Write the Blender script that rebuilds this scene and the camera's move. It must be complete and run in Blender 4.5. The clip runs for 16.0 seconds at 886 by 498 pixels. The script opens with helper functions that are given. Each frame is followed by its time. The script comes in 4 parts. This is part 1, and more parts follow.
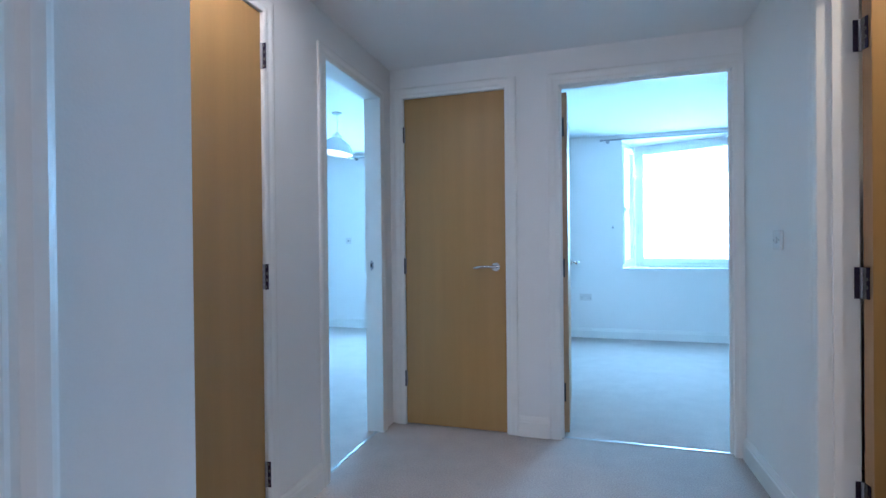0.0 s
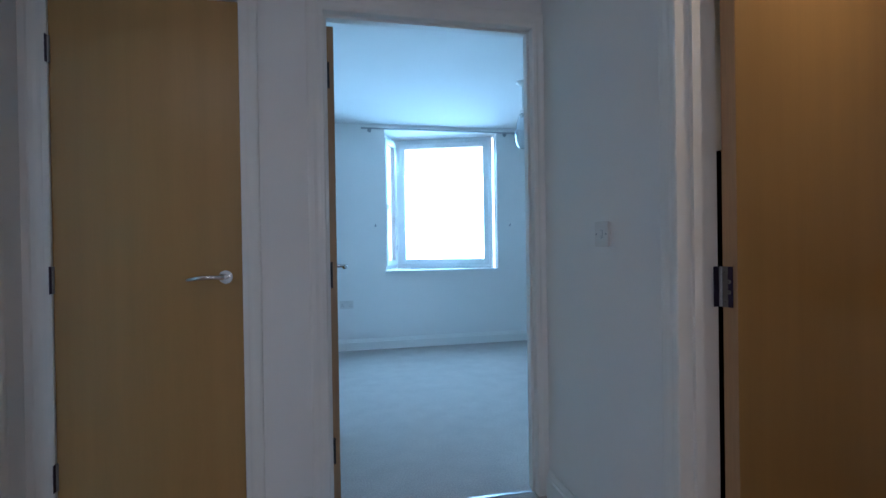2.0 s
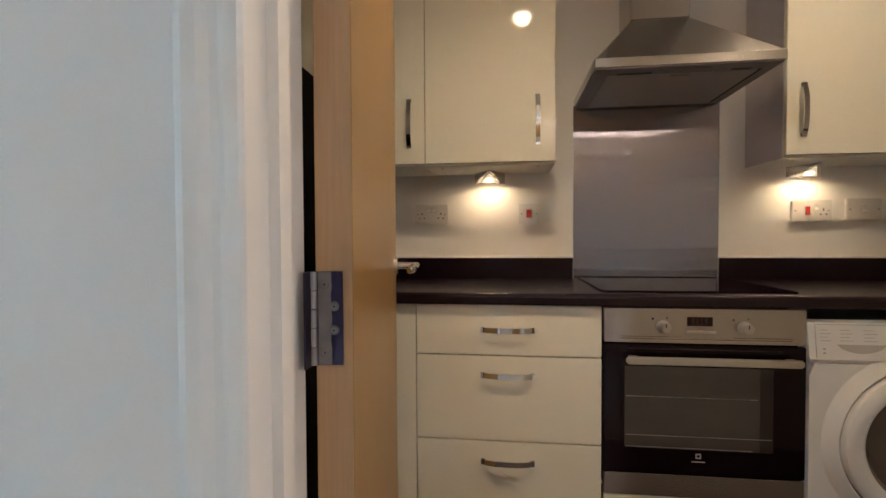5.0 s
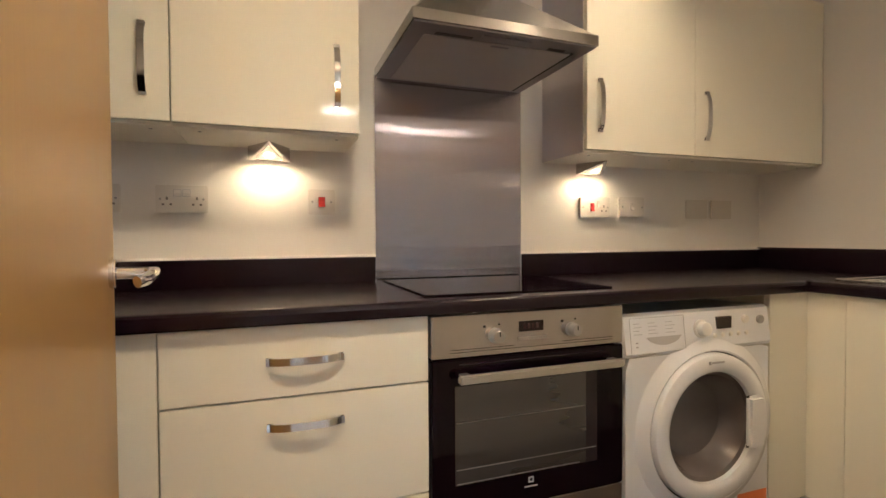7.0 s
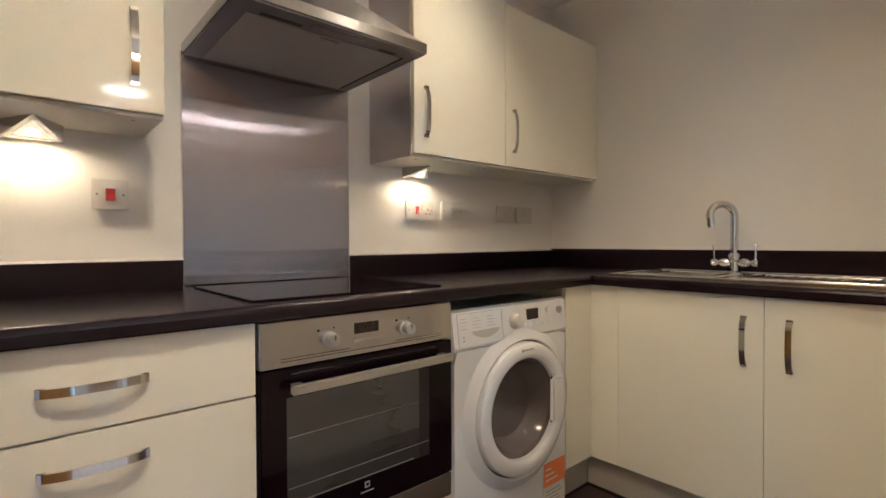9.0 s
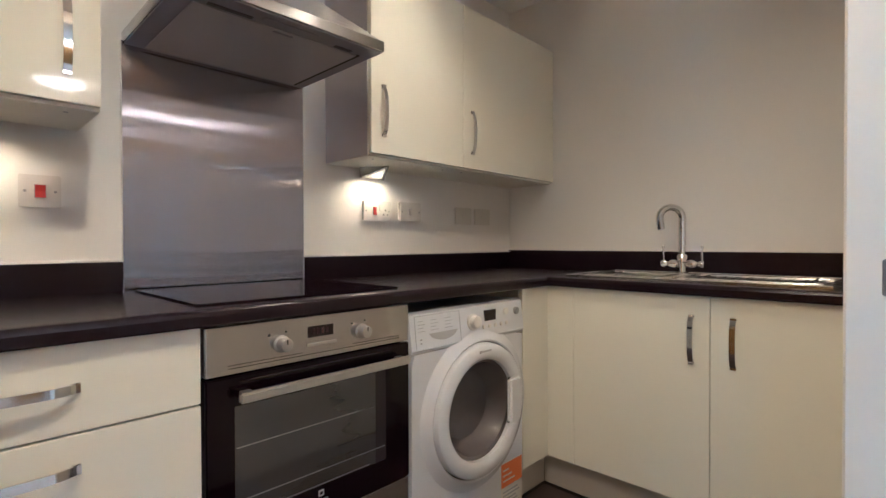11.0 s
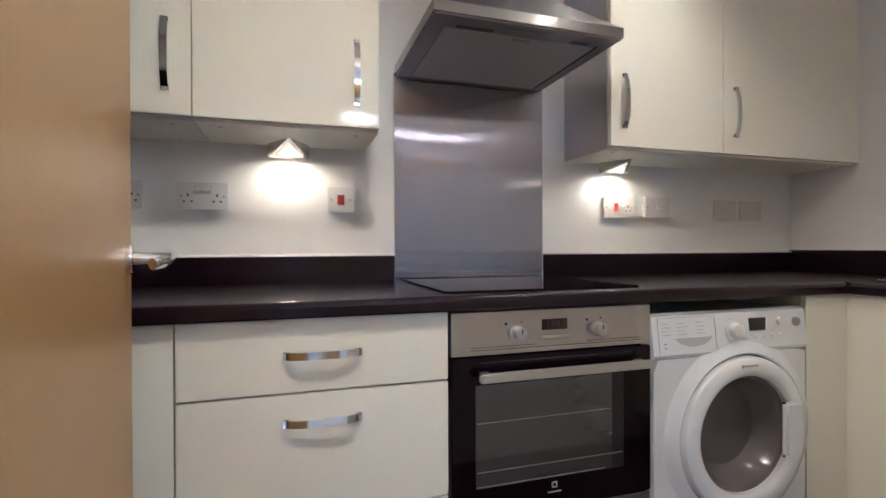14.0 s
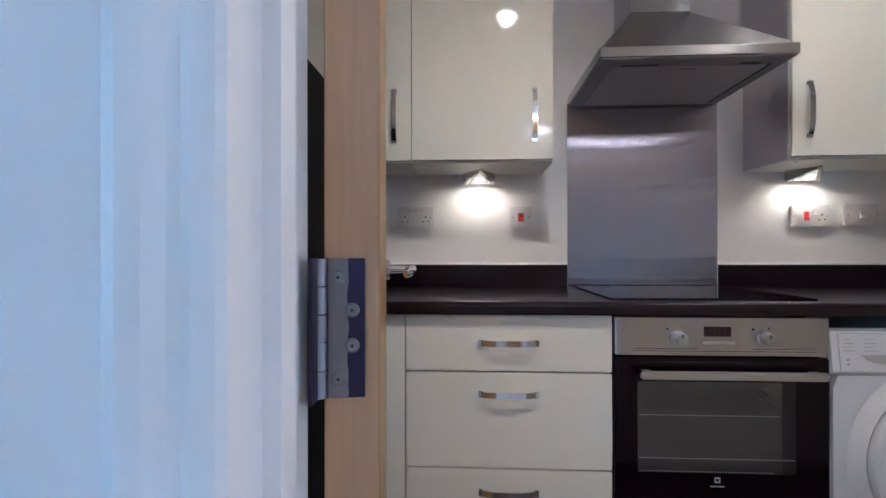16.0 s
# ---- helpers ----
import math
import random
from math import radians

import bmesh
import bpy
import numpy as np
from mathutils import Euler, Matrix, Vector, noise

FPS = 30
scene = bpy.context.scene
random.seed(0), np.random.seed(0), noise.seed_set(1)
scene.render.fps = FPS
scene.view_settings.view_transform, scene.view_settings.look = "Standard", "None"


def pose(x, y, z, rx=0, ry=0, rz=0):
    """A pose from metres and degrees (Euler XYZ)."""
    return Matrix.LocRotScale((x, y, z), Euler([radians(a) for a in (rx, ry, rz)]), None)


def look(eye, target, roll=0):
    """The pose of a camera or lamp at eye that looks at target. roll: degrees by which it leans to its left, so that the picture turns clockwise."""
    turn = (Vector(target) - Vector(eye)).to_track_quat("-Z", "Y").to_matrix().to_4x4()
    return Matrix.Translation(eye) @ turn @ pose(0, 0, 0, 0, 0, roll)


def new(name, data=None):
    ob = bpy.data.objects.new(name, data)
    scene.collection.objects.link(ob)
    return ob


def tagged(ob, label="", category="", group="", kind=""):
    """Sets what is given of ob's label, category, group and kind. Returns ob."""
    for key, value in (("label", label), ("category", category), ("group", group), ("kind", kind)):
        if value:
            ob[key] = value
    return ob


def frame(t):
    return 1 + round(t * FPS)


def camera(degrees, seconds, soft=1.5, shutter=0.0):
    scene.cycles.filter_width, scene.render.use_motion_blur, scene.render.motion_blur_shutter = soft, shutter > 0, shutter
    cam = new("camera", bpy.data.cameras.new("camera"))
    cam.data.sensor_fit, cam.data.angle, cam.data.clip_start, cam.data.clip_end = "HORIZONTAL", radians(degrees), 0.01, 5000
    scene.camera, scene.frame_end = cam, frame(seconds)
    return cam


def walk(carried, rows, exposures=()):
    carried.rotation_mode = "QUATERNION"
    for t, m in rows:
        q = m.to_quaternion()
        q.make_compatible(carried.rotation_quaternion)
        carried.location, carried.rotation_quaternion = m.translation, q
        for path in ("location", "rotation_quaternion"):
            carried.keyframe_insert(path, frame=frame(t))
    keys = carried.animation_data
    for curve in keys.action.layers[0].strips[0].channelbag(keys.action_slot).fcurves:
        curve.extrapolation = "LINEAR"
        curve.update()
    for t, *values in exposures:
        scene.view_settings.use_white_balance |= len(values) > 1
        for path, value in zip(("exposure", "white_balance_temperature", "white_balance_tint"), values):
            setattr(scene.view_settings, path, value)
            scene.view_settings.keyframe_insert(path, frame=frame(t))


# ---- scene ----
cam = camera(85.0, 16.0)
PATH = [
    (0, (0.338, -0.248, 1.141), (-0.238, 1.667, 1.132), -0.6),
    (0.5, (0.228, -0.013, 1.129), (-0.249, 1.929, 1.117), -0.5),
    (1, (0.167, 0.199, 1.133), (0.009, 2.193, 1.124), -0.7),
    (1.5, (0.185, 0.447, 1.122), (0.341, 2.441, 1.105), -0.9),
    (2, (0.228, 0.649, 1.123), (0.649, 2.604, 1.11), -0.9),
    (2.5, (0.25, 0.838, 1.119), (1.043, 2.674, 1.102), -0.9),
    (3, (0.285, 1.032, 1.104), (1.440, 2.665, 1.087), -0.9),
    (3.5, (0.383, 1.187, 1.092), (1.844, 2.554, 1.065), -1.0),
    (4, (0.473, 1.303, 1.084), (2.123, 2.434, 1.053), -0.9),
    (4.5, (0.579, 1.413, 1.088), (2.425, 2.181, 1.046), -0.5),
    (5, (0.709, 1.558, 1.094), (2.692, 1.816, 1.046), -0.3),
    (7.5, (1.181, 1.634, 1.062), (3.008, 0.822, 1.018), -0.3),
    (8, (1.189, 1.648, 1.057), (2.92, 0.647, 1.017), -0.2),
    (8.5, (1.188, 1.659, 1.053), (2.796, 0.469, 1.02), -0.3),
    (9, (1.189, 1.656, 1.055), (2.694, 0.339, 1.025), -0.3),
    (9.5, (1.191, 1.65, 1.049), (2.571, 0.203, 1.031), -0.3),
    (12, (1.198, 1.63, 1.056), (2.622, 0.226, 1.011), 0.2),
    (12.5, (1.197, 1.623, 1.036), (2.761, 0.377, 1.018), -0.1),
    (13, (1.189, 1.622, 1.042), (2.88, 0.554, 1.012), -0.1),
    (13.5, (1.178, 1.622, 1.034), (2.99, 0.775, 1.017), -0.2),
    (14, (1.169, 1.622, 1.031), (3.077, 1.023, 1.024), -0.2),
    (14.5, (1.126, 1.632, 1.038), (3.093, 1.272, 1.039), -0.1),
    (15, (1.047, 1.643, 1.042), (3.035, 1.422, 1.048), -0.0),
    (15.5, (0.951, 1.655, 1.051), (2.949, 1.563, 1.058), -0.1),
    (16, (0.874, 1.664, 1.061), (2.871, 1.777, 1.067), -0.1),
]
LOOK = [(0, 0.45, 4700, 10), (0.5, 0.4, 4700, 10), (1.5, 0.0, 5000, 12), (2.2, -0.5, 5000, 12), (2.8, -0.42, 5100, 12), (3.5, 0.03, 5380, 16), (4.0, 0.32, 5600, 15), (5, 0.93, 5900, 11), (7.5, 1.6, 5700, 9), (9.5, 1.47, 5150, 8), (12, 1.58, 4800, 9), (14.5, 1.6, 4500, 9), (15.5, 1.35, 4700, 10), (16, 1.18, 4350, 12)]
walk(cam, [(t, look(eye, target, roll)) for t, eye, target, roll in PATH], LOOK)

# ---- light ----
world = bpy.data.worlds.new("sky")
scene.world = world
world.use_nodes = True
_nt = world.node_tree
_sky = _nt.nodes.new("ShaderNodeTexSky")
_sky.sky_type, _sky.sun_disc = "NISHITA", False
_sky.sun_elevation, _sky.sun_rotation = radians(35), radians(180)
_nt.links.new(_sky.outputs[0], _nt.nodes["Background"].inputs[0])
_nt.nodes["Background"].inputs[1].default_value = 0.12


def lamp(name, kind, m, watts, colour, **more):
    d = bpy.data.lights.new(name, kind)
    d.energy, d.color = watts, colour
    if "size" in more:
        d.shape, d.size, d.size_y = "RECTANGLE", more["size"], more["size_y"]
    if "radius" in more:
        d.shadow_soft_size = more["radius"]
    if "cone" in more:
        d.spot_size, d.spot_blend = radians(more["cone"]), more["blend"] if "blend" in more else 1.0
    if "spread" in more:
        d.spread = radians(more["spread"])
    ob = new(name, d)
    ob.matrix_world = m
    return ob


DAY = (0.41, 0.79, 1.0)
WARM = (1.0, 0.71, 0.40)
HALL_WARM = (1.0, 0.79, 0.60)
DAY_W, BACK_FILL_W, TOP_W, CAB_W, HALL_GLOW = 59, 17, 30, 1.0, 19.5
# sky light through the windows of the two bedrooms
lamp("daylight_or_fill", "AREA", pose(1.535, 6.47, 1.63, -69, 0, -20.2), DAY_W, DAY, size=1.3, size_y=1.6, spread=150)
lamp("daylight_or_fill", "AREA", pose(-2.07, 6.22, 1.63, -69, 0, 0), DAY_W, DAY, size=1.2, size_y=1.55, spread=150)

# added fill light at the unseen end of the hall, no known source
lamp("daylight_or_fill", "AREA", pose(0.45, -3.78, 1.5, 90, 0, 0), BACK_FILL_W, (1.0, 0.88, 0.80), size=0.9, size_y=1.3)

# ---- materials ----


def material(name, colour, rough=0.5, metal=0.0, fine=0.0, fine_scale=200.0, broad=0.06, broad_scale=3.0, stretch=(1, 1, 1), bump=0.0, bump_scale=None, coat=0.0, rough_var=0.05, spec=0.5, per_object=0.0, brushed=None, ribbed=None):
    m = bpy.data.materials.new(name)
    m.use_nodes = True
    t = m.node_tree
    b = t.nodes["Principled BSDF"]
    b.inputs["Roughness"].default_value = rough
    b.inputs["Metallic"].default_value = metal
    b.inputs["Coat Weight"].default_value = coat
    b.inputs["Coat Roughness"].default_value = 0.06
    b.inputs["Specular IOR Level"].default_value = spec
    if brushed:
        b.inputs["Anisotropic"].default_value = brushed[0]
        tv = t.nodes.new("ShaderNodeCombineXYZ")
        for k in range(3):
            tv.inputs[k].default_value = brushed[1][k]
        t.links.new(tv.outputs[0], b.inputs["Tangent"])
    c = t.nodes.new("ShaderNodeTexCoord")
    mp = t.nodes.new("ShaderNodeMapping")
    mp.inputs["Scale"].default_value = stretch
    t.links.new(c.outputs["Object"], mp.inputs[0])

    def noise_node(scale, detail):
        n = t.nodes.new("ShaderNodeTexNoise")
        n.inputs["Scale"].default_value, n.inputs["Detail"].default_value = scale, detail
        t.links.new(mp.outputs[0], n.inputs["Vector"])
        return n
    n1, n2 = noise_node(broad_scale, 4), noise_node(fine_scale, 3)

    def mathn(op, a, b_):
        q = t.nodes.new("ShaderNodeMath")
        q.operation = op
        for k, v in enumerate((a, b_)):
            if isinstance(v, (int, float)):
                q.inputs[k].default_value = v
            else:
                t.links.new(v, q.inputs[k])
        return q.outputs[0]
    v = mathn("ADD", mathn("MULTIPLY", mathn("SUBTRACT", n1.outputs[0], 0.5), 2 * broad), mathn("MULTIPLY", mathn("SUBTRACT", n2.outputs[0], 0.5), 2 * fine))
    if per_object:
        oi = t.nodes.new("ShaderNodeObjectInfo")
        v = mathn("ADD", v, mathn("MULTIPLY", mathn("SUBTRACT", oi.outputs["Random"], 0.5), per_object))
    hsv = t.nodes.new("ShaderNodeHueSaturation")
    hsv.inputs["Color"].default_value = (*colour, 1)
    t.links.new(mathn("ADD", v, 1.0), hsv.inputs["Value"])
    t.links.new(hsv.outputs[0], b.inputs["Base Color"])
    t.links.new(mathn("ADD", mathn("MULTIPLY", mathn("SUBTRACT", n1.outputs[0], 0.5), 2 * rough_var), rough), b.inputs["Roughness"])
    if ribbed:
        # fine upright brush lines: they turn the surface from side to side only
        geo, add, unit = t.nodes.new("ShaderNodeNewGeometry"), t.nodes.new("ShaderNodeVectorMath"), t.nodes.new("ShaderNodeVectorMath")
        side = t.nodes.new("ShaderNodeCombineXYZ")
        unit.operation = "NORMALIZE"
        lines = noise_node(ribbed[1], 1)
        t.links.new(mathn("MULTIPLY", mathn("SUBTRACT", lines.outputs[0], 0.5), ribbed[0]), side.inputs[1])
        t.links.new(geo.outputs["Normal"], add.inputs[0])
        t.links.new(side.outputs[0], add.inputs[1])
        t.links.new(add.outputs[0], unit.inputs[0])
        t.links.new(unit.outputs[0], b.inputs["Normal"])
    if bump:
        nb = n2 if bump_scale is None else noise_node(bump_scale, 2)
        bp = t.nodes.new("ShaderNodeBump")
        bp.inputs["Strength"].default_value, bp.inputs["Distance"].default_value = bump, 0.004
        t.links.new(nb.outputs[0], bp.inputs["Height"])
        t.links.new(bp.outputs[0], b.inputs["Normal"])
    return m


def glass(name, colour=(1, 1, 1), rough=0.0):
    m = bpy.data.materials.new(name)
    m.use_nodes = True
    b = m.node_tree.nodes["Principled BSDF"]
    b.inputs["Base Color"].default_value = (*colour, 1)
    b.inputs["Transmission Weight"].default_value = 1.0
    b.inputs["Roughness"].default_value = rough
    b.inputs["IOR"].default_value = 1.45
    return m


def glow(name, colour, strength):
    m = bpy.data.materials.new(name)
    m.use_nodes = True
    b = m.node_tree.nodes["Principled BSDF"]
    b.inputs["Base Color"].default_value = (0.8, 0.8, 0.8, 1)
    b.inputs["Emission Color"].default_value = (*colour, 1)
    b.inputs["Emission Strength"].default_value = strength
    return m


PAINT = material("wall_paint", (0.84, 0.82, 0.80), 0.75, broad=0.025, fine=0.015, bump=0.06, fine_scale=260)
CEIL = material("ceiling_paint", (0.86, 0.85, 0.84), 0.85, broad=0.02, fine=0.01, bump=0.04)
TRIM = material("satin_white_trim", (0.83, 0.81, 0.78), 0.35, broad=0.03, fine=0.01, bump=0.02, broad_scale=6)
OAK = material("oak_veneer", (0.41, 0.242, 0.084), 0.36, broad=0.12, broad_scale=5, fine=0.05, fine_scale=60, stretch=(3, 3, 0.12), bump=0.02, spec=0.4)
OAK_EDGE = material("oak_edge", (0.46, 0.285, 0.145), 0.42, broad=0.12, broad_scale=6, fine=0.16, fine_scale=70, stretch=(3, 3, 0.12), bump=0.03)
CARPET = material("beige_carpet", (0.50, 0.44, 0.41), 0.95, broad=0.13, broad_scale=7, fine=0.42, fine_scale=130, bump=0.9, spec=0.1)
VINYL = material("dark_floor", (0.055, 0.035, 0.032), 0.3, broad=0.2, broad_scale=4, fine=0.25, fine_scale=60, stretch=(1, 5, 1), bump=0.05, per_object=0.3)
CREAM = material("cream_gloss", (0.84, 0.815, 0.715), 0.05, broad=0.015, fine=0.005, rough_var=0.02, spec=0.36, bump=0.012, bump_scale=9)
CREAM_IN = material("cream_carcass", (0.80, 0.77, 0.69), 0.45, broad=0.02)
WORKTOP = material("dark_worktop", (0.011, 0.0045, 0.0095), 0.22, spec=0.36, broad=0.10, broad_scale=8, fine=0.12, fine_scale=340, rough_var=0.012)
PLINTH = material("plinth", (0.60, 0.56, 0.50), 0.4, broad=0.05, fine=0.02)
STEEL = material("brushed_steel", (0.54, 0.525, 0.52), 0.20, 1.0, broad=0.05, fine=0.10, fine_scale=150, stretch=(0.3, 0.3, 8), bump=0.006, rough_var=0.03, brushed=(0.85, (0.3, 0.05, 1)))
STEEL_V = material("brushed_steel_sheet", (0.42, 0.393, 0.42), 0.05, 1.0, broad=0.04, broad_scale=2, fine=0.04, fine_scale=60, stretch=(8, 8, 0.1), rough_var=0.01, ribbed=(2.7, 3100))
STEEL_P = material("grey_foil_panel", (0.64, 0.60, 0.63), 0.32, 0.9, broad=0.05, broad_scale=2, fine=0.05, fine_scale=160, stretch=(0.3, 0.3, 8), brushed=(0.8, (0.2, 1, 0.05)))
CHROME = material("chrome", (0.72, 0.71, 0.70), 0.10, 1.0, broad=0.03, fine=0.0, rough_var=0.03)
SMEAR = material("old_paint_film", (0.20, 0.185, 0.18), 0.55, 0.25, broad=0.3, broad_scale=45, fine=0.12, fine_scale=300, bump=0.15)
HINGE = material("worn_steel_hinge", (0.055, 0.045, 0.085), 0.36, 1.0, broad=0.35, broad_scale=40, fine=0.08, fine_scale=300, rough_var=0.12, bump=0.02)
KNUCKLE = material("bright_nickel", (0.36, 0.36, 0.39), 0.34, 1.0, broad=0.12, broad_scale=30, fine=0.06, fine_scale=300, rough_var=0.08)
SCREW = material("dulled_screw_steel", (0.22, 0.205, 0.20), 0.45, 0.8, broad=0.2, broad_scale=60)
BLACKGLASS = material("black_glass", (0.0045, 0.001, 0.004), 0.06, broad=0.1, coat=0.0, spec=0.28, rough_var=0.02)
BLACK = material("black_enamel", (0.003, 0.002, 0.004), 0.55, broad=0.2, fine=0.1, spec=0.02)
PIN = material("shaded_pin_hole", (0.15, 0.14, 0.14), 0.6, broad=0.1)
DARK = material("dark_gap", (0.02, 0.018, 0.018), 0.7, broad=0.2)
WHITE = material("white_enamel", (0.80, 0.81, 0.85), 0.22, broad=0.015, rough_var=0.03, coat=0.2)
WHITEP = material("white_plastic", (0.77, 0.75, 0.72), 0.28, broad=0.02, rough_var=0.03)
PLATE = material("moulded_white_plate", (0.72, 0.69, 0.66), 0.3, broad=0.03, rough_var=0.04)
# beige puts the wall cupboard's shade into the blank plates' colour
SHADEDP = material("shaded_plate_plastic", (0.72, 0.69, 0.65), 0.4, broad=0.03)
GREYP = material("grey_plastic", (0.34, 0.34, 0.35), 0.4, broad=0.03)
SEAL = material("pale_sealant", (0.62, 0.60, 0.58), 0.5, broad=0.05)
PRINT = material("grey_print", (0.42, 0.42, 0.45), 0.5, broad=0.03)
RED = material("red_rocker", (0.52, 0.035, 0.03), 0.3, broad=0.04)
ORANGE = material("orange_label", (0.80, 0.22, 0.07), 0.55, broad=0.05, fine=0.03)
CARD = material("label_card", (0.72, 0.70, 0.66), 0.6, broad=0.04)
UPVC = material("white_upvc", (0.82, 0.83, 0.84), 0.28, broad=0.02)
RAIL = material("grey_metal_rail", (0.42, 0.42, 0.44), 0.35, 0.9, broad=0.05)
PANE = glass("window_glass")
DOORGLASS = material("smoked_door_glass", (0.16, 0.14, 0.14), 0.16, broad=0.25, broad_scale=9, spec=0.35)
SHADE_GLASS = glass("ribbed_clear_glass", (0.95, 0.98, 1.0), 0.08)
FACE_GLARE = glow("lit_face_glare", (1.0, 0.76, 0.42), 0.32)
BULB = glow("lit_halogen_capsule", (1.0, 0.80, 0.50), 3)
OPAL = glow("lit_opal_glass", HALL_WARM, HALL_GLOW)
SKY_GLOW = glow("bright_overcast_sky", (0.86, 0.95, 1.0), 4)
LED_TOP = glow("lit_downlight", (1.0, 0.86, 0.66), 25)
DISPLAY = material("display_window", (0.018, 0.008, 0.010), 0.12, broad=0.1)
DIGITS = material("dim_red_segments", (0.03, 0.009, 0.010), 0.3)

# ---- mesh helpers ----


def link(name, bm, mat, parent=None, label="", smooth=False):
    bmesh.ops.recalc_face_normals(bm, faces=bm.faces)
    me = bpy.data.meshes.new(name)
    bm.to_mesh(me)
    bm.free()
    me.materials.append(mat)
    if smooth:
        for p in me.polygons:
            p.use_smooth = True
        me.set_sharp_from_angle(angle=radians(35))
    ob = new(name, me)
    if parent is not None:
        ob.parent = parent
    if label:
        tagged(ob, label=label)
    return ob


def part(name, bm, mat, parent, label="", smooth=False):
    return link(name, bm, mat, parent, label, smooth)


def thing(name, m, label, category, group="", kind=""):
    ob = new(name)
    ob.empty_display_size = 0.05
    ob.matrix_world = m
    return tagged(ob, label, category, group, kind)


def setting(name, bm, mat, label, category, smooth=False):
    return tagged(link(name, bm, mat, None, "", smooth), label, category, "", "structure")


def box(x0, x1, y0, y1, z0, z1, bevel=0.0, seg=2, bm=None):
    bm = bm or bmesh.new()
    m = Matrix.Translation(((x0 + x1) / 2, (y0 + y1) / 2, (z0 + z1) / 2)) @ Matrix.Diagonal((abs(x1 - x0), abs(y1 - y0), abs(z1 - z0), 1))
    r = bmesh.ops.create_cube(bm, size=1, matrix=m)
    if bevel:
        es = {e for v in r["verts"] for e in v.link_edges}
        bmesh.ops.bevel(bm, geom=list(es), offset=bevel, segments=seg, affect="EDGES", clamp_overlap=True)
    return bm


def cyl(p0, p1, r0, r1=None, n=20, bm=None, bevel=0.0):
    bm = bm or bmesh.new()
    p0, p1 = Vector(p0), Vector(p1)
    d = p1 - p0
    m = Matrix.Translation((p0 + p1) / 2) @ d.to_track_quat("Z", "Y").to_matrix().to_4x4()
    r = bmesh.ops.create_cone(bm, cap_ends=True, segments=n, radius1=r0, radius2=r0 if r1 is None else r1, depth=d.length, matrix=m)
    if bevel:
        es = [e for e in {e for v in r["verts"] for e in v.link_edges} if any(len(f.verts) > 4 for f in e.link_faces)]
        bmesh.ops.bevel(bm, geom=es, offset=bevel, segments=2, affect="EDGES", clamp_overlap=True)
    return bm


def lathe(profile, n=40, m=None, bm=None):
    """Turns (radius, height) pairs round the local z axis."""
    bm = bm or bmesh.new()
    rings = []
    for r, h in profile:
        if r < 1e-6:
            rings.append([bm.verts.new((0, 0, h))])
        else:
            rings.append([bm.verts.new((r * math.cos(a), r * math.sin(a), h)) for a in (2 * math.pi * k / n for k in range(n))])
    for a, b in zip(rings, rings[1:]):
        for k in range(n):
            q = [a[k % len(a)], a[(k + 1) % len(a)], b[(k + 1) % len(b)], b[k % len(b)]]
            q = list(dict.fromkeys(q))
            if len(q) > 2:
                bm.faces.new(q)
    if m is not None:
        bmesh.ops.transform(bm, matrix=m, verts=[v for ring in rings for v in ring])
    return bm


def sweep(points, profile, up=Vector((0, 0, 1)), caps=True, bm=None):
    """Carries a closed profile of (side, up) pairs along a line of points."""
    bm = bm or bmesh.new()
    pts = [Vector(p) for p in points]
    rings = []
    for k, p in enumerate(pts):
        d = (pts[min(k + 1, len(pts) - 1)] - pts[max(k - 1, 0)]).normalized()
        s = d.cross(up).normalized()
        u = s.cross(d)
        rings.append([bm.verts.new(p + s * a + u * b) for a, b in profile])
    n = len(profile)
    for a, b in zip(rings, rings[1:]):
        for k in range(n):
            bm.faces.new((a[k], a[(k + 1) % n], b[(k + 1) % n], b[k]))
    if caps:
        bm.faces.new(rings[0])
        bm.faces.new(rings[-1])
    return bm


def tube(points, r, n=12, up=Vector((0, 0, 1)), bm=None):
    return sweep(points, [(r * math.cos(2 * math.pi * k / n), r * math.sin(2 * math.pi * k / n)) for k in range(n)], up, True, bm)


def prism(pts, axis, a, b, bm=None):
    """A flat outline of two coordinates drawn out along an axis from a to b."""
    bm = bm or bmesh.new()

    def at(p, c):
        q = list(p)
        q.insert("xyz".index(axis), c)
        return bm.verts.new(q)
    lo, hi = [at(p, a) for p in pts], [at(p, b) for p in pts]
    n = len(pts)
    bm.faces.new(lo), bm.faces.new(hi)
    for k in range(n):
        bm.faces.new((lo[k], lo[(k + 1) % n], hi[(k + 1) % n], hi[k]))
    return bm


def wall(name, axis, p0, p1, a0, a1, z1, holes=(), mat=None, label="plain white painted plaster wall"):
    """A wall from p0 to p1 in thickness that runs from a0 to a1, with holes (a, b, low, high) through it."""
    bm = bmesh.new()
    cuts = sorted({a0, a1, *[h[0] for h in holes], *[h[1] for h in holes]})
    for a, b in zip(cuts, cuts[1:]):
        spans, z = [], 0.0
        for h in sorted((h for h in holes if h[0] < (a + b) / 2 < h[1]), key=lambda h: h[2]):
            if h[2] > z:
                spans.append((z, h[2]))
            z = h[3]
        spans.append((z, z1))
        for lo, hi in spans:
            if axis == "x":
                box(a, b, p0, p1, lo, hi, bm=bm)
            else:
                box(p0, p1, a, b, lo, hi, bm=bm)
    return setting(name, bm, mat or PAINT, label, "wall")


